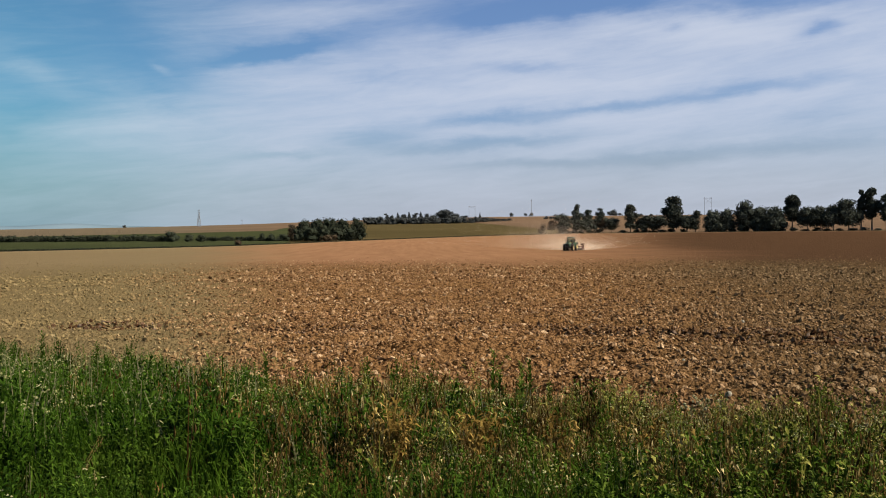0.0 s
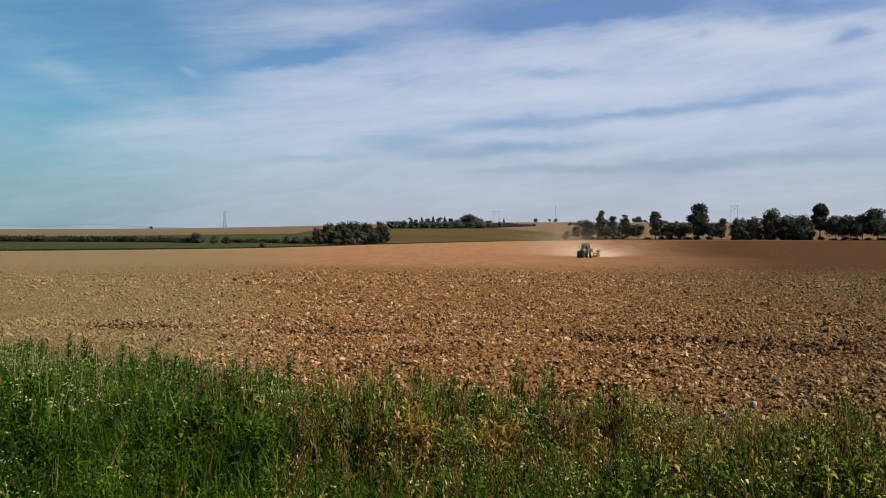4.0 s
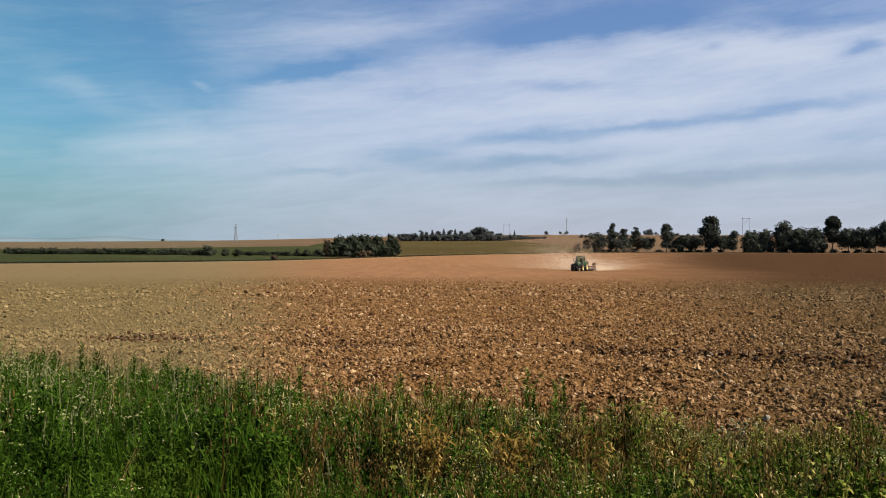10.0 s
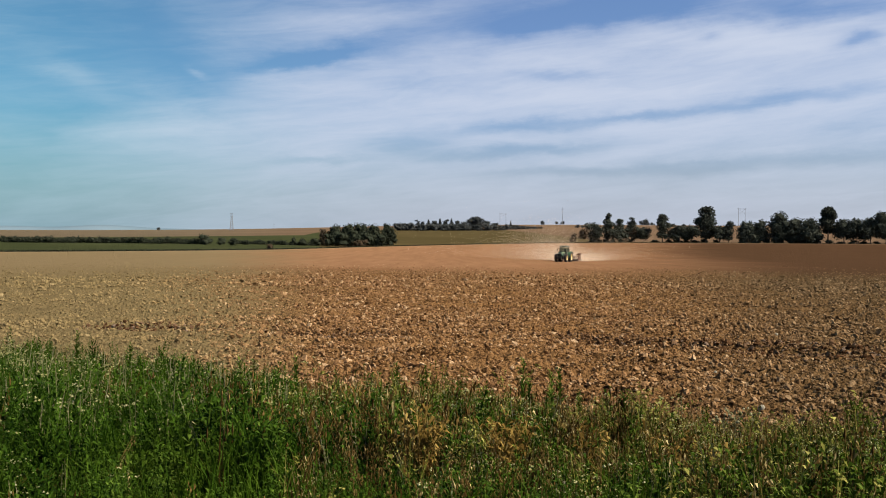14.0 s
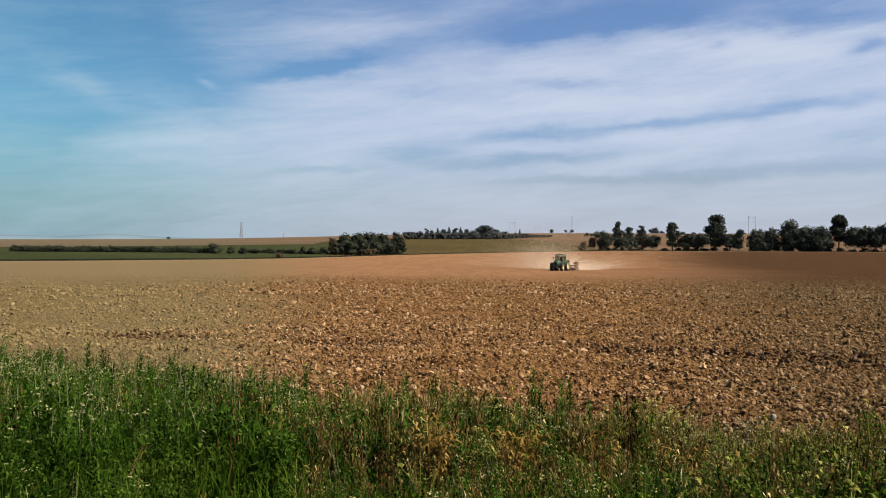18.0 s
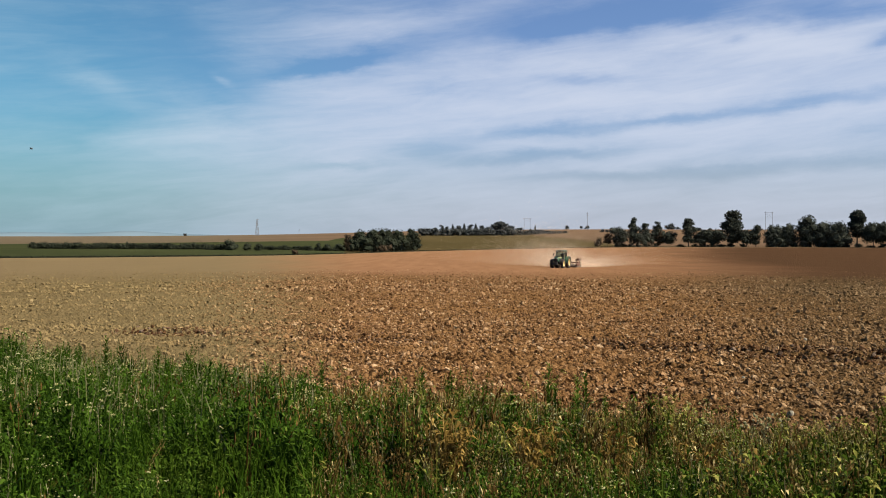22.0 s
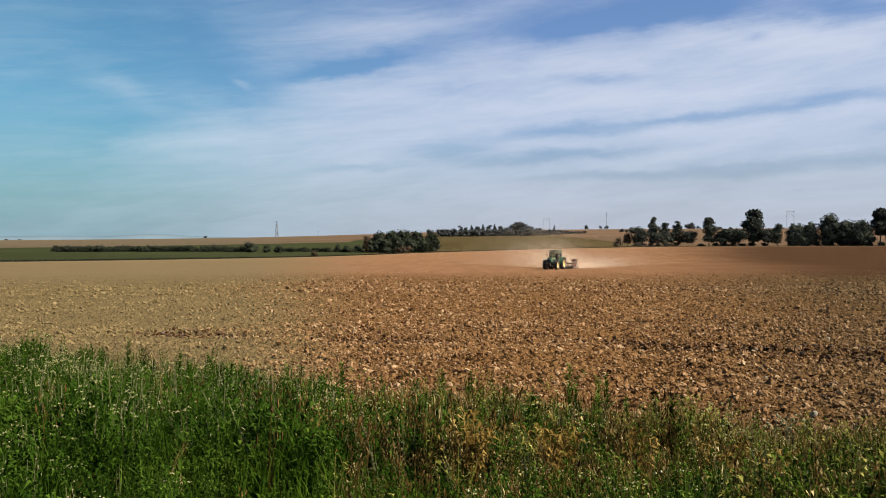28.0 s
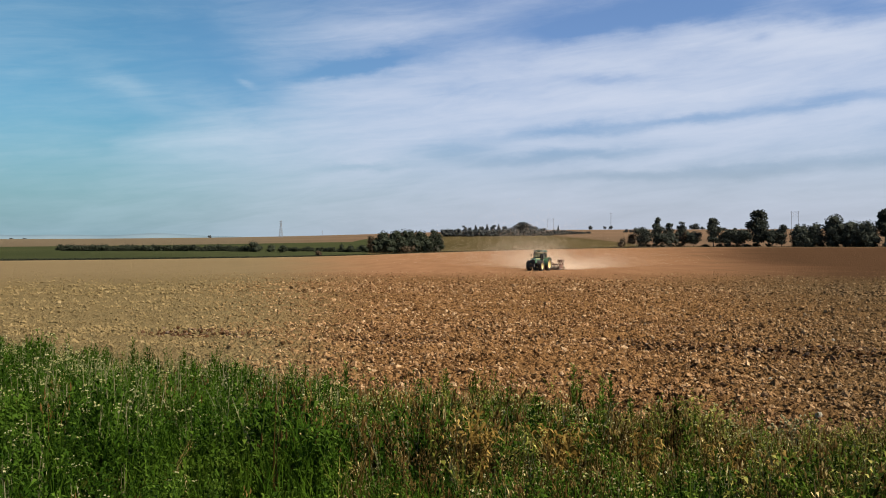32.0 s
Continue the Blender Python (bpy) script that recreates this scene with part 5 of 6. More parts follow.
def build_clods():
    out = []
    near_forms, far_forms = clod_forms(16, 3), crumb_forms(16, 4)
    # count, nearest, furthest, spread, usual and largest size, forms
    rings = ((27000, 11, 36, 1.7, 0.031, 0.074, near_forms), (52000, 11, 42, 1.6, 0.024, 0.05, far_forms),
             (14000, 32, 74, 1.5, 0.044, 0.100, near_forms), (43000, 34, 82, 1.5, 0.036, 0.085, far_forms), (46000, 62, 160, 0.9, 0.055, 0.13, far_forms))
    for n, r0, r1, power, usual, hi, forms in rings:
        x, y, r = field_points(n, r0, r1, power)
        keep = bank_distance(x, y) > rng.normal(0.0, 0.8, n)
        keep &= wave_noise(x, y, 21, 0.12) + rng.normal(0, 0.5, n) > -0.9
        rows = np.sin((y - furrow_line(x)) * 1.25 + 1.5 * wave_noise(x, y, 61, 0.06))
        calm = soft((-np.degrees(np.arctan2(x, y)) - 4) / 18)
        keep &= rng.uniform(0, 1, n) < 1.0 - (0.25 + 0.3 * calm) * (0.5 - 0.5 * rows) - 0.25 * calm
        # the harrowed ground begins along an uneven line
        keep &= r + 14 * wave_noise(x, y, 71, 0.05) + rng.normal(0, 15, n) < 108
        x, y, r = x[keep], y[keep], r[keep]
        size = np.clip(np.exp(rng.normal(math.log(usual), 0.5, len(x))), usual * 0.45, hi)
        f = furrow(x, y)
        size = size * (1 + 0.6 * f * rng.uniform(0, 1, len(x))) * (1 - 0.35 * soft((r - 70) / 45))
        z = field_top(x, y) + size * rng.uniform(0.1, 0.75, len(x))
        out.append(scatter(forms, np.stack([x, y, z], -1), size, lean=0.5))
    # clods along the furrow, coloured dark to carry its shade
    n = 12000
    x = rng.uniform(-13, 16, n)
    x = x[rng.uniform(0, 1, n) < furrow_open(x)]
    spread = rng.normal(0, 1, len(x))
    y = furrow_line(x) + spread * (0.5 + 0.5 * soft((x - 3) / 6))
    size = np.clip(np.exp(rng.normal(math.log(0.040), 0.45, len(x))), 0.02, 0.09)
    z = field_top(x, y) + size * 0.2
    V, F, I = scatter(near_forms[:8] + far_forms[:8], np.stack([x, y, z], -1), size, lean=0.5)
    tagged(new("furrow_clods", tri_mesh("furrow_clods", V, F, [M_DAMP_SHADE])), "dark moist clods heaped along an open furrow, its shade in their colour", "clods", kind="stuff")
    V, F, I = gather(out)
    tagged(new("clods", tri_mesh("clods", V, F, [M_CLOD])), "dry brown clods of freshly ploughed soil", "clods", kind="stuff")


build_clods()


# ------------------------------------------------------------------ weeds and grass of the bank
def blade(g, length, width, bend, root=0.02):
    """A narrow curved blade that rises from near the root."""
    a, o = g.uniform(0, 6.283), g.uniform(0, 6.283)
    d, s = np.array([math.cos(a), math.sin(a), 0]), np.array([-math.sin(a), math.cos(a), 0])
    base = np.array([math.cos(o), math.sin(o), 0]) * root * g.uniform(0, 1)
    ts = (0.0, 0.55, 1.0)
    V = []
    for t in ts[:-1]:
        c = base + d * bend * length * t * t + np.array([0, 0, length * t * (1 - 0.25 * bend * t)])
        wv = s * width * (1 - 0.55 * t) / 2
        V += [c - wv, c + wv]
    V.append(base + d * bend * length + np.array([0, 0, length * (1 - 0.25 * bend)]))
    F = [(0, 1, 3), (0, 3, 2), (2, 3, 4)]
    return np.array(V), np.array(F)


def leaf(g, at, out_dir, length, width, droop):
    up = np.array([0, 0, 1.0])
    s = np.cross(out_dir, up)
    s /= np.linalg.norm(s) + 1e-9
    mid = at + out_dir * length * 0.5 + up * length * 0.18
    tip = at + out_dir * length - up * length * droop
    V = np.array([at, mid - s * width / 2 + up * 0.004, mid + s * width / 2 + up * 0.004, tip])
    return V, np.array([(0, 1, 2), (1, 3, 2)])


def dot(g, at, r):
    """A tiny blossom or seed: a squashed double pyramid."""
    V = at + np.array([(r, 0, 0), (-0.5 * r, 0.87 * r, 0), (-0.5 * r, -0.87 * r, 0), (0, 0, 0.8 * r), (0, 0, -0.5 * r)]) @ np.diag(g.uniform(0.7, 1.3, 3))
    return V, np.array([(0, 1, 3), (1, 2, 3), (2, 0, 3), (1, 0, 4), (2, 1, 4), (0, 2, 4)])


def grass_tuft(g, h, n, width=0.008, slot=0):
    P = []
    for k in range(n):
        v, f = blade(g, h * g.uniform(0.55, 1.1), width * g.uniform(0.7, 1.4), g.uniform(0.1, 0.7), 0.09)
        P.append((v, f, slot))
    return gather(P)


def spindle(g, at, length, r):
    """A narrow seed head."""
    V = at + np.array([(r, 0, 0), (-0.5 * r, 0.87 * r, 0), (-0.5 * r, -0.87 * r, 0), (0, 0, 0.6 * length), (0, 0, -0.4 * length)])
    return V, np.array([(0, 1, 3), (1, 2, 3), (2, 0, 3), (1, 0, 4), (2, 1, 4), (0, 2, 4)])


def seed_grass(g, h, slot=0, head=0.06, r=0.0045, width=0.007):
    """Dry stalks with narrow seed heads."""
    P = []
    for k in range(6):
        L = h * g.uniform(0.65, 1.1)
        v, f = blade(g, L, width, g.uniform(0.02, 0.22), 0.08)
        P.append((v, f, slot))
        P.append((*spindle(g, v[-1], head * g.uniform(0.7, 1.3), r * g.uniform(0.7, 1.3)), slot))
        for q in range(2):
            P.append((*spindle(g, v[-1] + g.normal(0, 0.012, 3) - (0, 0, head * 0.4 * (q + 1)), head * 0.4, r * 0.7), slot))
    for k in range(4):
        v, f = blade(g, h * g.uniform(0.3, 0.7), 0.008, g.uniform(0.3, 0.9), 0.06)
        P.append((v, f, slot))
    return gather(P)


def leafy_weed(g, h, flowers):
    """An upright branching weed; slot 0 leaves and stems, 1 blossoms."""
    P = []
    stems = [(np.zeros(3), np.array([0, 0, h]))]
    for k in range(3):
        a, t = g.uniform(0, 6.283), g.uniform(0.2, 0.7)
        stems.append((np.array([0, 0, h * t]), np.array([math.cos(a) * h * 0.25, math.sin(a) * h * 0.25, h * g.uniform(0.75, 1.0)])))
    for a, b in stems:
        for w in (np.array((0.004, 0.003, 0)),):
            P.append((np.array([a - w, a + w, b + w * 0.4, b - w * 0.4]), np.array([(0, 1, 2), (0, 2, 3)]), 0))
        for k in range(7):
            q = a + (b - a) * g.uniform(0.1, 1.0)
            t = g.uniform(0, 6.283)
            d = np.array([math.cos(t), math.sin(t), g.uniform(-0.1, 0.6)])
            L = g.uniform(0.028, 0.062)
            P.append((*leaf(g, q, d / np.linalg.norm(d), L, L * g.uniform(0.35, 0.6), g.uniform(-0.2, 0.3)), 0))
        if flowers:
            for k in range(flowers):
                P.append((*dot(g, b + g.normal(0, 0.018, 3) * (1, 1, 0.5), g.uniform(0.008, 0.015)), 1))
    return gather(P)


def stalk_weed(g, h, slot=0, length=0.085, width=0.016, droop=0.15, leaves=20):
    """An upright stem set all round with narrow leaves, shorter towards the top."""
    P = []
    lean = g.normal(0, 0.06, 2) * h
    at = lambda t: np.array([lean[0] * t * t, lean[1] * t * t, h * t])
    for w in (np.array((0.005, 0, 0)), np.array((0, 0.005, 0))):
        P.append((np.array([-w, w, at(1.0) + w * 0.4, at(1.0) - w * 0.4]), np.array([(0, 1, 2), (0, 2, 3)]), slot))
    for k in range(leaves):
        t = 0.12 + 0.86 * (k + g.uniform(-0.3, 0.3)) / leaves
        a = 2.4 * k + g.uniform(-0.4, 0.4)
        d = np.array([math.cos(a), math.sin(a), g.uniform(0.3, 1.1)])
        L = length * (1.25 - 0.75 * t) * g.uniform(0.8, 1.2)
        P.append((*leaf(g, at(t), d / np.linalg.norm(d), L, width * g.uniform(0.7, 1.3), droop), slot))
    return gather(P)


def stalk_clump(g, h, n, **kw):
    """Several stems from one root."""
    P = []
    for k in range(n):
        v, f, i = stalk_weed(g, h * g.uniform(0.65, 1.05), **kw)
        a = g.uniform(0, 6.283)
        P.append((v + np.array([math.cos(a), math.sin(a), 0]) * g.uniform(0.01, 0.09), f, kw.get("slot", 0)))
    return gather(P)


def verge_points(n, nearest=4.5):
    """Places on the bank in and around the view."""
    x, y = rng.uniform(-19, 12, n), rng.uniform(1.5, 26, n)
    v = bank_distance(x, y)
    a, r = np.degrees(np.arctan2(x, y)), np.hypot(x, y)
    edge = 0.7 * wave_noise(x, y, 12, 0.25) + rng.normal(0, 0.6, n) + 0.8 * soft((-x - 6.0) / 5.0)
    k = (v < edge - 0.1) & (np.abs(a) < 36) & (r > nearest)
    x, y = x[k], y[k]
    z = field_top(x, y) - 0.02
    return x, y, z


def thin_to(x, y, z, chance):
    k = rng.uniform(0, 1, len(x)) < chance
    return x[k], y[k], z[k]


def plant(name, label, variants, mats, x, y, z, size, lean):
    V, F, I = scatter(variants, np.stack([x, y, z], -1), size, lean)
    return tagged(new(name, tri_mesh(name, V, F, mats, I)), label, "weeds" if "weed" in name else "grass", kind="stuff")


def build_bank():
    g = np.random.default_rng(5)
    # withered patches on the bank: x, y, radius
    spots = ((-0.18, 6.5, 0.6), (0.45, 6.8, 0.55), (1.1, 7.0, 0.5), (-1.3, 12.4, 1.0), (1.4, 9.2, 0.7), (2.2, 9.0, 0.8), (2.9, 9.6, 0.7), (0.2, 12.2, 0.8), (-2.6, 10.5, 0.7), (1.2, 12.6, 0.8))
    withered = lambda x, y: np.clip(sum(np.exp(-((x - a) ** 2 + ((y - b) / 1.5) ** 2) / q ** 2) for a, b, q in spots), 0, 1)
    dryness = lambda x, y: np.clip(0.6 * withered(x, y) + 0.22 + 0.09 * x + 0.26 * wave_noise(x, y, 15, 0.16) + 0.42 * wave_noise(x, y, 16, 0.42), 0.02, 0.9)
    height = lambda x, y: np.clip(1.0 + 0.38 * wave_noise(x, y, 18, 0.4), 0.5, 1.7) * (0.72 + 0.30 * soft((np.hypot(x, y) - 5) / 5)) * (1 + 0.12 * soft((-x - 5.0) / 5.0))
    x, y, z = verge_points(46000)
    x, y, z = thin_to(x, y, z, 0.08 + 0.34 * (1 - dryness(x, y)) ** 1.5)
    plant("green_grass", "tall green grass growing on the field bank", [grass_tuft(g, 0.46, 9, 0.010) for _ in range(8)], [M_GRASS], x, y, z,
          height(x, y) * rng.uniform(0.6, 1.15, len(x)), 0.3)
    x, y, z = verge_points(20000)
    x, y, z = thin_to(x, y, z, 0.75 * dryness(x, y) ** 1.4 * np.clip(0.5 + 1.2 * wave_noise(x, y, 36, 0.35), 0.08, 1))
    plant("dry_grass", "dry straw-coloured grass with seed heads on the bank", [seed_grass(g, 0.58, 0, 0.07, 0.008) for _ in range(8)], [M_STRAW], x, y, z,
          height(x, y) * rng.uniform(0.55, 1.1, len(x)), 0.22)
    x, y, z = verge_points(26000)
    x, y, z = thin_to(x, y, z, np.clip(0.95 - 0.45 * dryness(x, y), 0, 1) * np.clip(0.5 + 1.4 * wave_noise(x, y, 31, 0.3), 0.08, 1))
    bushy = rng.uniform(0, 1, len(x)) < 0.68
    plant("leafy_weeds", "clumps of upright leafy green weeds on the bank", [stalk_clump(g, 0.55, 3, length=0.115, width=0.026, leaves=18) for _ in range(8)], [M_LEAF], x[bushy], y[bushy], z[bushy],
          height(x[bushy], y[bushy]) * rng.uniform(0.55, 1.15, bushy.sum()), 0.16)
    thin = ~bushy
    plant("slender_weeds", "slender upright weeds with narrow green leaves on the bank", [stalk_clump(g, 0.62, 3) for _ in range(8)], [M_GRASS], x[thin], y[thin], z[thin],
          height(x[thin], y[thin]) * rng.uniform(0.6, 1.15, thin.sum()), 0.16)
    x, y, z = verge_points(24000)
    x, y, z = thin_to(x, y, z, dryness(x, y) * np.clip(0.3 + 1.6 * wave_noise(x, y, 34, 0.35), 0.02, 0.9))
    plant("withered_weeds", "withered golden weeds with curled leaves on the bank", [stalk_clump(g, 0.55, 3, length=0.07, width=0.012, droop=0.6, leaves=18) for _ in range(8)], [M_STRAW], x, y, z,
          height(x, y) * rng.uniform(0.65, 1.15, len(x)), 0.2)
    x, y, z = verge_points(22000)
    x, y, z = thin_to(x, y, z, 0.32 * np.clip(0.45 + 0.5 * wave_noise(x, y, 25, 0.2), 0.1, 0.8))
    plant("flowering_weeds", "weeds with small cream-white flower heads on the bank", [leafy_weed(g, 0.60, n) for n in (2, 3, 5, 2, 4, 3)], [M_LEAF, M_FLOWER], x, y, z,
          height(x, y) * rng.uniform(0.7, 1.15, len(x)), 0.25)
    x, y, z = verge_points(20000)
    x, y, z = thin_to(x, y, z, np.clip((1.4 * wave_noise(x, y, 40, 0.3) - 0.1) * soft((x + 2.0) / 4.0) + 0.4 * withered(x, y), 0.0, 0.6))
    plant("rusty_weeds", "rust-brown seeding dock weeds on the bank", [seed_grass(g, 0.5, 0, 0.05, 0.0075) for _ in range(6)], [M_RUST], x, y, z,
          height(x, y) * rng.uniform(0.7, 1.1, len(x)), 0.14)
    x, y, z = verge_points(20000)
    x, y, z = thin_to(x, y, z, 0.40 * soft((x + 2.5) / 4.0) * np.clip(0.5 + 1.1 * wave_noise(x, y, 52, 0.45), 0.05, 1))
    plant("speckled_weeds", "branching weeds with small pale olive leaves on the bank", [leafy_weed(g, 0.66, 0) for _ in range(8)], [M_FLECK], x, y, z,
          height(x, y) * rng.uniform(0.75, 1.25, len(x)), 0.2)
    x, y, z = verge_points(26000)
    x, y, z = thin_to(x, y, z, (0.17 + 0.16 * soft((-x - 0.5) / 3.0)) * np.clip(0.55 + 1.1 * wave_noise(x, y, 61, 0.5), 0.06, 1))
    plant("pale_weeds", "half-dry weeds with small cream-coloured curled leaves on the bank", [stalk_clump(g, 0.60, 2, length=0.060, width=0.017, droop=0.5, leaves=6) for _ in range(8)], [M_PALE], x, y, z,
          height(x, y) * rng.uniform(0.75, 1.2, len(x)), 0.2)
    # thick low cover on the top of the bank
    x, y, z = verge_points(110000, 4.3)
    k = np.hypot(x, y) < 9.5 + rng.normal(0, 0.6, len(x))
    x, y, z = thin_to(x[k], y[k], z[k], 0.52)
    pick, dry = rng.uniform(0, 1, len(x)), 0.62 * dryness(x, y)
    sets = (pick < dry * 0.55, (pick >= dry * 0.55) & (pick < dry), (pick >= dry) & (pick < 0.5 + dry / 2), pick >= 0.5 + dry / 2)
    covers = (("low_dry_weeds", "low withered brown weeds on top of the bank", [stalk_clump(g, 0.46, 2, length=0.075, width=0.012, droop=0.5, leaves=16) for _ in range(6)], [M_STRAW]),
              ("low_rusty_weeds", "low rust-brown seeding weeds on top of the bank", [seed_grass(g, 0.5, 0, 0.055, 0.008, 0.008) for _ in range(6)], [M_RUST]),
              ("low_weeds", "low leafy weeds covering the top of the bank", [stalk_clump(g, 0.44, 2, length=0.10, width=0.021, leaves=17) for _ in range(6)], [M_LEAF]),
              ("low_grass", "short green grass covering the top of the bank", [grass_tuft(g, 0.46, 8, 0.011) for _ in range(6)], [M_GRASS]))
    for k, (name, label, forms, mats) in zip(sets, covers):
        plant(name, label, forms, mats, x[k], y[k], z[k], height(x[k], y[k]) * rng.uniform(0.8, 1.5, k.sum()), 0.26)
    # grass margin along the far field edge
    n = 5000
    a = rng.uniform(-33, 33, n)
    r = by_azimuth(a, R_EDGE) + rng.uniform(0.5, 5.0, n)
    x, y = r * np.sin(np.radians(a)), r * np.cos(np.radians(a))
    V, F, I = scatter([grass_tuft(g, 0.5, 3, 0.26) for _ in range(5)], np.stack([x, y, ground_z(x, y)], -1), rng.uniform(0.5, 1.15, n) * (1 - 0.5 * soft((a - 6) / 8)), 0.2)
    tagged(new("field_margin_grass", tri_mesh("field_margin_grass", V, F, [M_BUSH], I)), "dark strip of rough grass along the field edge", "grass", kind="stuff")


build_bank()


def tall_weed(x, y, h, seed):
    g = np.random.default_rng(300 + seed)
    top = new("tall_weed")
    top.location = (x, y, float(ground_z(x, y)))
    tagged(top, "tall upright green weed standing above the bank grass", "weed", "tall weeds on the bank")
    bm = bmesh.new()
    rod(bm, (0, 0, -0.02), (g.normal(0, 0.02), g.normal(0, 0.02), h), 0.009, 0.003, 6)
    part("stem", bm, M_TALL, top)
    v, f = leaf(g, np.zeros(3), np.array([0.94, 0, 0.34]), 0.20, 0.050, -0.1)
    me = tri_mesh("leaf", v, f, [M_TALL])
    for k in range(70):
        t = 0.15 + 0.85 * k / 70
        ob = new("leaf", me)
        ob.parent = top
        ob.matrix_basis = pose(0, 0, h * t, 0, g.uniform(-35, 10), 137.5 * k) @ Matrix.Diagonal((*((1.25 - 0.7 * t) * g.uniform(0.8, 1.2),) * 3, 1))
    return top


for n, (az, r, h) in enumerate([(5.1, 15.0, 1.15), (6.9, 14.6, 1.0), (7.4, 14.4, 1.1), (5.5, 14.7, 0.85), (-22.5, 20.5, 1.05), (-3.1, 16.4, 0.85), (-19.5, 19.5, 0.9), (-9.5, 17.2, 0.85),
                                (-1.4, 13.0, 0.9), (6.9, 12.0, 0.85), (-13.0, 16.0, 0.85), (11.5, 13.6, 0.8)]):
    tall_weed(r * math.sin(radians(az)), r * math.cos(radians(az)), h, n)


def golden_weed(az, r, h, seed):
    """A withered bushy weed: many forked stems with curled golden-brown leaves."""
    g = np.random.default_rng(800 + seed)
    x, y = r * math.sin(radians(az)), r * math.cos(radians(az))
    top = new("golden_weed")
    top.location = (x, y, float(field_top(np.array([x]), np.array([y]))[0]))
    tagged(top, "withered golden-brown bushy weed with curled leaves on the bank", "weed", "withered weeds on the bank")
    v, f = leaf(g, np.zeros(3), np.array([0.9, 0, 0.44]), 0.085, 0.020, 0.35)
    me = tri_mesh("leaf", v, f, [M_GOLD])
    for k in range(7):
        a, spread = radians(137.5 * k), h * g.uniform(0.12, 0.42)
        tip = Vector((math.cos(a) * spread, math.sin(a) * spread, h * g.uniform(0.75, 1.05)))
        mid = Vector((tip.x * 0.35, tip.y * 0.35, tip.z * 0.55))
        bm = bmesh.new()
        rod(bm, (0, 0, -0.03), mid, 0.006, 0.004, 5)
        rod(bm, mid, tip, 0.004, 0.002, 5)
        part("stem", bm, M_GOLD, top)
        for q in range(16):
            t = 0.3 + 0.7 * q / 16
            at = mid.lerp(tip, (t - 0.5) * 2) if t > 0.5 else Vector((0, 0, 0)).lerp(mid, t * 2)
            ob = mesh_part("leaf", me, top)
            ob.matrix_basis = pose(*at, g.uniform(-30, 30), g.uniform(-50, 25), g.uniform(0, 360)) @ Matrix.Diagonal((*(g.uniform(0.7, 1.4),) * 3, 1))


for n, (az, r, h) in enumerate([(-1.6, 6.3, 0.60), (-1.0, 6.5, 0.54), (-2.2, 6.6, 0.52), (3.8, 6.6, 0.60), (4.5, 6.8, 0.55), (4.1, 7.2, 0.5), (-6.1, 12.6, 0.70), (-5.5, 12.2, 0.6), (9.4, 6.9, 0.55), (14.2, 7.0, 0.58),
                                (1.2, 10.5, 0.55), (17.6, 7.3, 0.55)]):
    golden_weed(az, r, h, n)


def pale_thistle(x, y, h, seed):
    """A branching silvery plant with pale seed heads."""
    g = np.random.default_rng(700 + seed)
    top = new("pale_thistle")
    top.location = (x, y, float(field_top(np.array([x]), np.array([y]))[0]))
    tagged(top, "dried silvery thistle with pale fluffy heads at the field edge", "weed", "thistles on the bank")
    bm = bmesh.new()
    tips = []
    rod(bm, (0, 0, -0.03), (0.02, 0, h * 0.75), 0.009, 0.005, 6)
    for k in range(7):
        a, t = 137.5 * k, g.uniform(0.25, 0.75)
        tip = Vector((math.cos(radians(a)) * h * 0.4 * g.uniform(0.5, 1), math.sin(radians(a)) * h * 0.4 * g.uniform(0.5, 1), h * g.uniform(0.75, 1.05)))
        rod(bm, (0.01, 0, h * t * 0.75), tip, 0.005, 0.003, 5)
        tips.append(tip)
    part("stem", bm, M_PALE, top)
    head = bmesh.new()
    bmesh.ops.create_icosphere(head, subdivisions=1, radius=0.023)
    for v in head.verts:
        v.co *= g.uniform(0.7, 1.3)
    me = bpy.data.meshes.new("seed_head")
    head.to_mesh(me)
    head.free()
    me.materials.append(M_PALE)
    for tip in tips:
        ob = mesh_part("seed_head", me, top)
        ob.matrix_basis = Matrix.Translation(tip) @ Matrix.Diagonal((*(g.uniform(0.7, 1.3, 3)), 1))
    v, f = leaf(g, np.zeros(3), np.array([0.94, 0, 0.34]), 0.12, 0.03, -0.1)
    lm = tri_mesh("leaf", v, f, [M_PALE])
    for k in range(16):
        ob = mesh_part("leaf", lm, top)
        ob.matrix_basis = pose(0, 0, h * (0.1 + 0.04 * k), 0, g.uniform(-30, 15), 137.5 * k)


for n, (az, r, h) in enumerate([(18.16, 14.9, 0.58), (18.86, 14.5, 0.5), (17.46, 14.6, 0.45), (19.46, 15.0, 0.42)]):
    pale_thistle(r * math.sin(radians(az)), r * math.cos(radians(az)), h, n)


M_STONE = plain("pale_stone", (0.21, 0.20, 0.16), 0.9, spec=0.1, grime=(0.24, 0.16, 0.09), amount=0.6, scale=9.0)


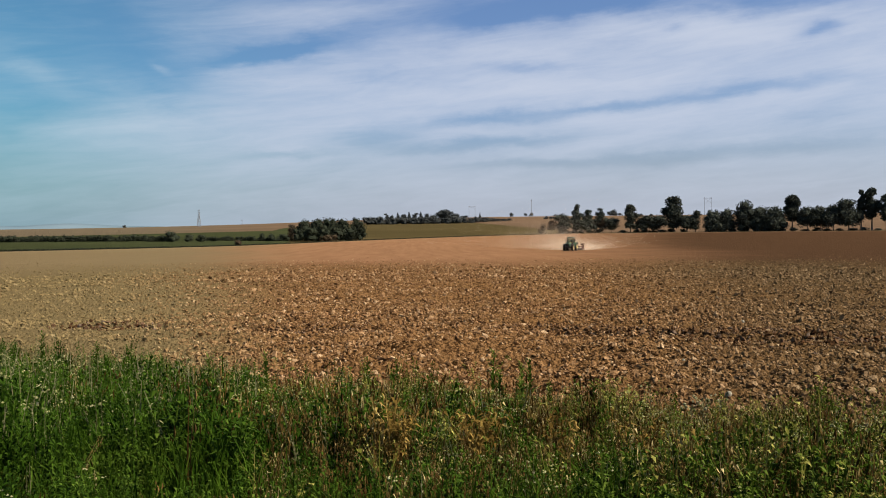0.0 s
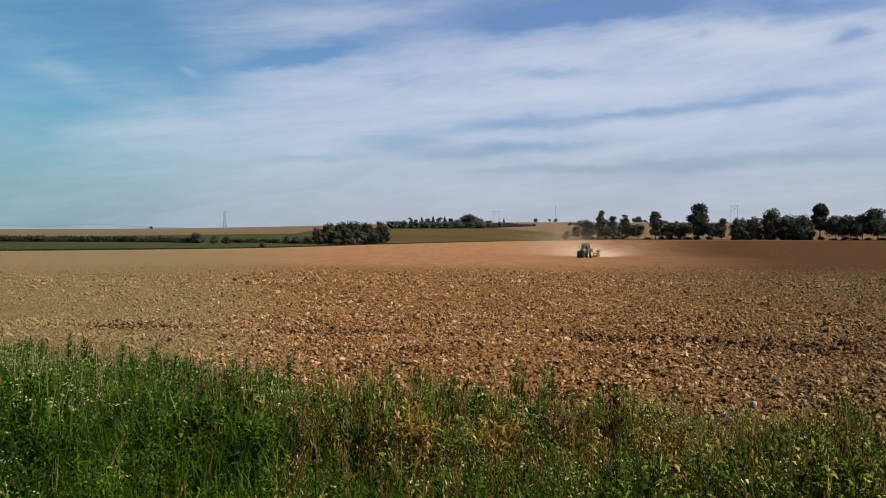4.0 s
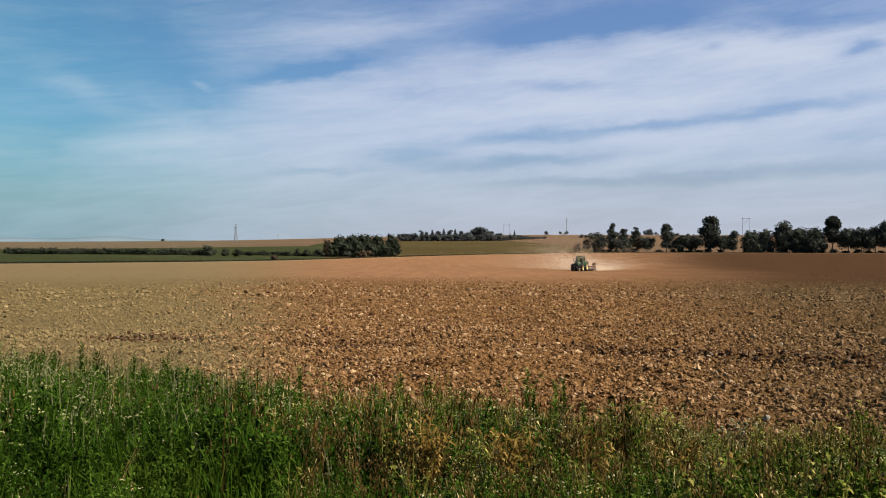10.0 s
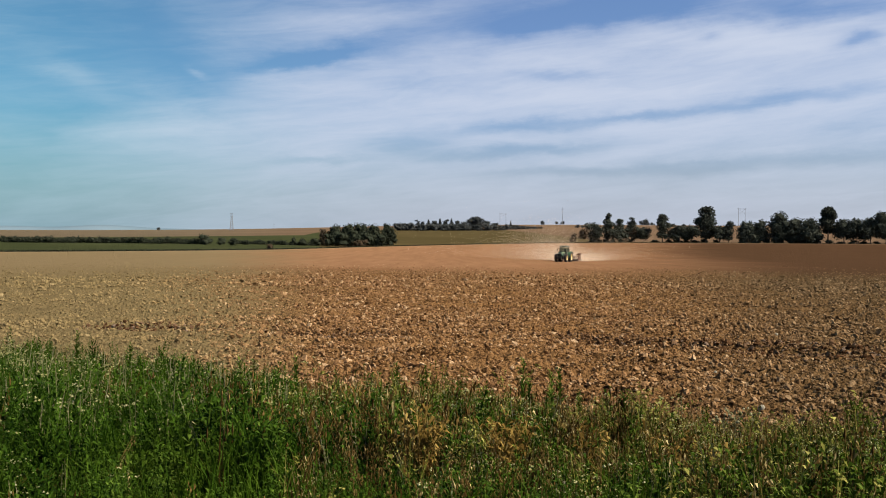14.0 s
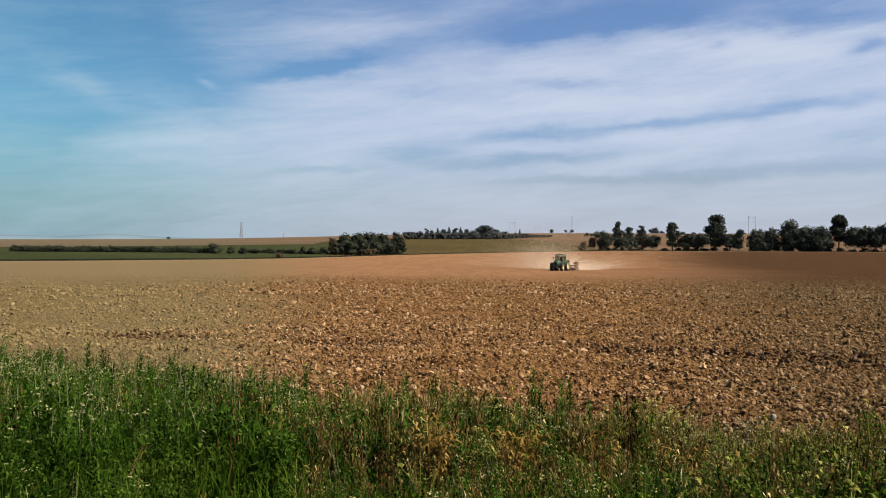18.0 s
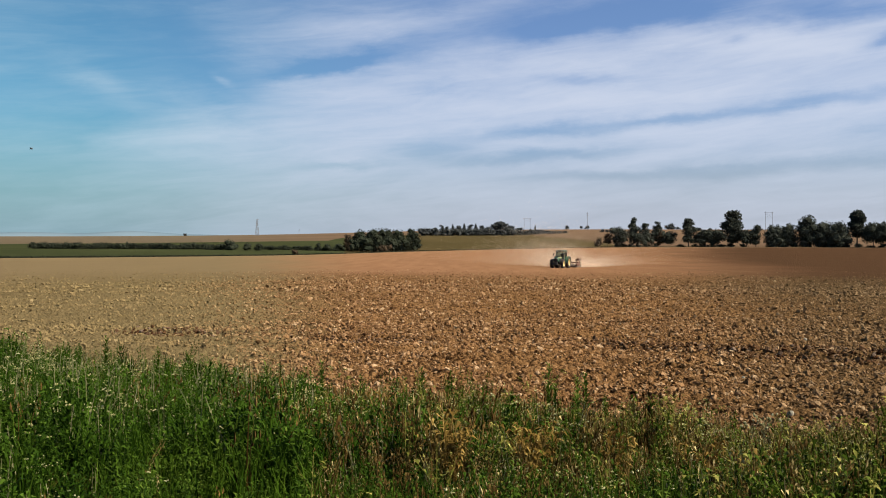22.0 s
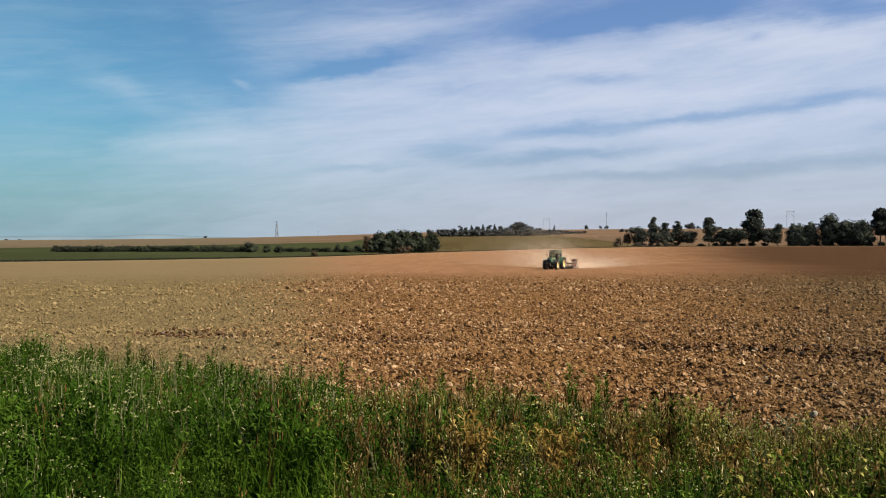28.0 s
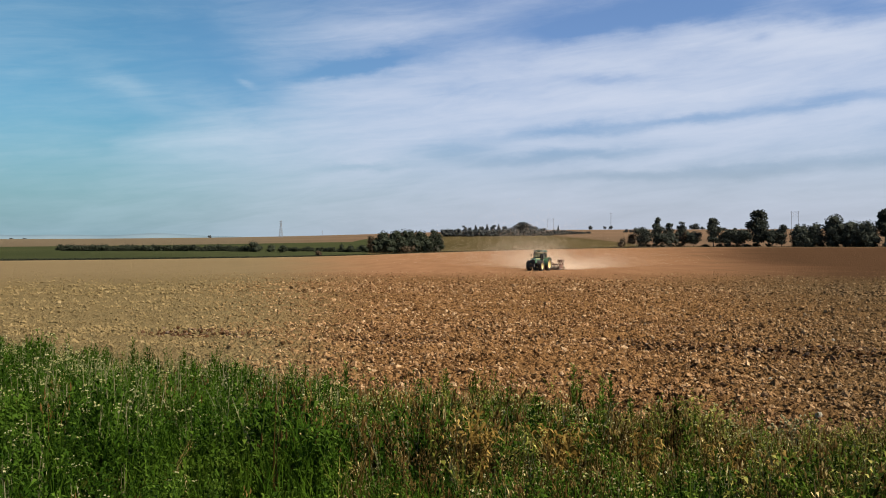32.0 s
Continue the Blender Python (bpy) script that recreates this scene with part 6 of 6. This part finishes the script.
def field_stone(az, r, size, seed):
    """A pale weathered stone half sunk in the soil, with a chipped smaller piece beside it."""
    g = np.random.default_rng(900 + seed)
    x, y = r * math.sin(radians(az)), r * math.cos(radians(az))
    top = new("field_stone")
    top.matrix_world = pose(x, y, float(field_top(np.array([x]), np.array([y]))[0]), 0, 0, g.uniform(0, 360))
    tagged(top, "pale grey weathered stone lying on the ploughed soil", "stone", "stones in the field")
    for name, k, off in (("stone", 1.0, (0, 0, 0)), ("chip", 0.4, (size * 1.1, 0.3 * size, -0.2 * size))):
        bm = bmesh.new()
        bmesh.ops.create_icosphere(bm, subdivisions=2, radius=size * k)
        for v in bm.verts:
            v.co *= 1 + 0.28 * noise.noise(v.co * (3.0 / size) + Vector((seed, k, 0)))
            v.co.z = v.co.z * 1.05 + size * k * 0.55
            v.co += Vector(off)
        part(name, bm, M_STONE, top)


for n, (az, r, size) in enumerate([(19.72, 17.8, 0.075), (20.50, 31.3, 0.07), (17.0, 22.5, 0.045)]):
    field_stone(az, r, size, n)


# single large clods on top of the field, nearest to the bank
def loose_clods():
    forms = [tri_mesh("clod", v, f, [M_CLOD]) for v, f, _ in clod_forms(8, 11)]
    g = np.random.default_rng(77)
    n = 0
    while n < 240:
        a, r = radians(g.uniform(-30, 28)), g.uniform(14, 34)
        x, y = r * math.sin(a), r * math.cos(a)
        if bank_distance(x, y) < 0.8:
            continue
        ob = new("clod", forms[n % 8])
        ob.parent = GROUND
        s = g.uniform(0.03, 0.06)
        ob.matrix_basis = pose(x, y, float(field_top(np.array([x]), np.array([y]))[0]) + 0.2 * s, g.uniform(-25, 25), g.uniform(-25, 25), g.uniform(0, 360)) @ Matrix.Diagonal((s, s, s, 1))
        n += 1


loose_clods()


# ------------------------------------------------------------------ an insect that darts past the camera
def build_insect():
    """A bee-sized insect; forward is +y, its origin at its feet."""
    top = tagged(new("flying_insect"), "tiny dark bee-like insect darting past above the bank", "insect")
    b = bmesh.new()
    lathe(b, [(-0.0055, 0.0004), (-0.004, 0.0016), (-0.0015, 0.0023), (0.0005, 0.0018), (0.0015, 0.0021), (0.003, 0.0019), (0.004, 0.0006)], 10)
    bmesh.ops.transform(b, matrix=pose(0, 0, 0.004, 0, 0, 90), verts=b.verts)
    part("body", b, M_BLACK, top, smooth=True)
    b = bmesh.new()
    bmesh.ops.create_icosphere(b, subdivisions=1, radius=0.0014, matrix=Matrix.Translation((0, 0.0049, 0.0042)))
    part("head", b, M_BLACK, top, smooth=True)
    for s in (-1, 1):
        v = np.array([(0, 0.0015, 0.0056), (s * 0.003, 0.0024, 0.0068), (s * 0.0066, 0.0012, 0.0076), (s * 0.0068, -0.0006, 0.0076), (s * 0.003, -0.0012, 0.0066), (0, 0.0002, 0.0056)])
        me = tri_mesh("wing", np.vstack([v, v - (0, 0, 0.00015)]), [(0, 1, 5), (1, 4, 5), (1, 2, 4), (2, 3, 4), (6, 11, 7), (7, 11, 10), (7, 10, 8), (8, 10, 9)], [M_PYLON])
        mesh_part("wing", me, top, "greyish insect wing")
        for k in range(3):
            b = bmesh.new()
            rod(b, (s * 0.001, 0.002 - 0.0018 * k, 0.003), (s * 0.003, 0.0025 - 0.0025 * k, 0.0), 0.00025, 0.00015, 4)
            part("leg", b, M_BLACK, top)
    return top


INSECT = build_insect()


def insect_rows():
    """It sits on the bank, darts across in half a second, and settles on the other side."""
    def at(az, el, r=3.0, yaw=75.0):
        a, e = radians(az), radians(el)
        return pose(r * math.cos(e) * math.sin(a), r * math.cos(e) * math.cos(a), EYE[2] + r * math.sin(e), 15, 0, yaw)
    seats = []
    for az in (62.0, -70.0):
        x, y = 3.0 * math.sin(radians(az)), 3.0 * math.cos(radians(az))
        seats.append(pose(x, y, float(field_top(np.array([x]), np.array([y]))[0]), 0, 0, 75))
    return [(0.0, seats[0]), (21.0, seats[0]), (21.3, at(48.0, -16.0)), (21.5, at(29.1, -10.0)), (21.6, at(16.6, -7.0)), (21.7, at(2.1, -3.0)), (21.8, at(-13.2, 1.3)),
            (21.9, at(-26.6, 5.03)), (22.0, at(-26.70, 5.06)), (22.1, at(-36.0, 8.0)), (22.3, at(-52.0, 10.0)), (23.5, seats[1]), (32.0, seats[1])]


# ------------------------------------------------------------------ what moves
def motions():
    track = [2.0 * k for k in range(17)]
    walk(TRACTOR, [(t, tractor_pose(t)) for t in track])
    walk(HARROW, [(t, tractor_pose(t, 5.6)) for t in track])
    walk(DUST_TRAIL, [(t, tractor_pose(t)) for t in track])
    walk(DUST_PLUME, [(t, tractor_pose(t)) for t in track])
    walk(INSECT, insect_rows())
    spins = [0.32 * k for k in range(101)]
    for ob, at, radius in WHEELS:
        walk(ob, [(t, pose(*at, -math.degrees(SPEED * t / radius), 0, 0)) for t in spins])


motions()
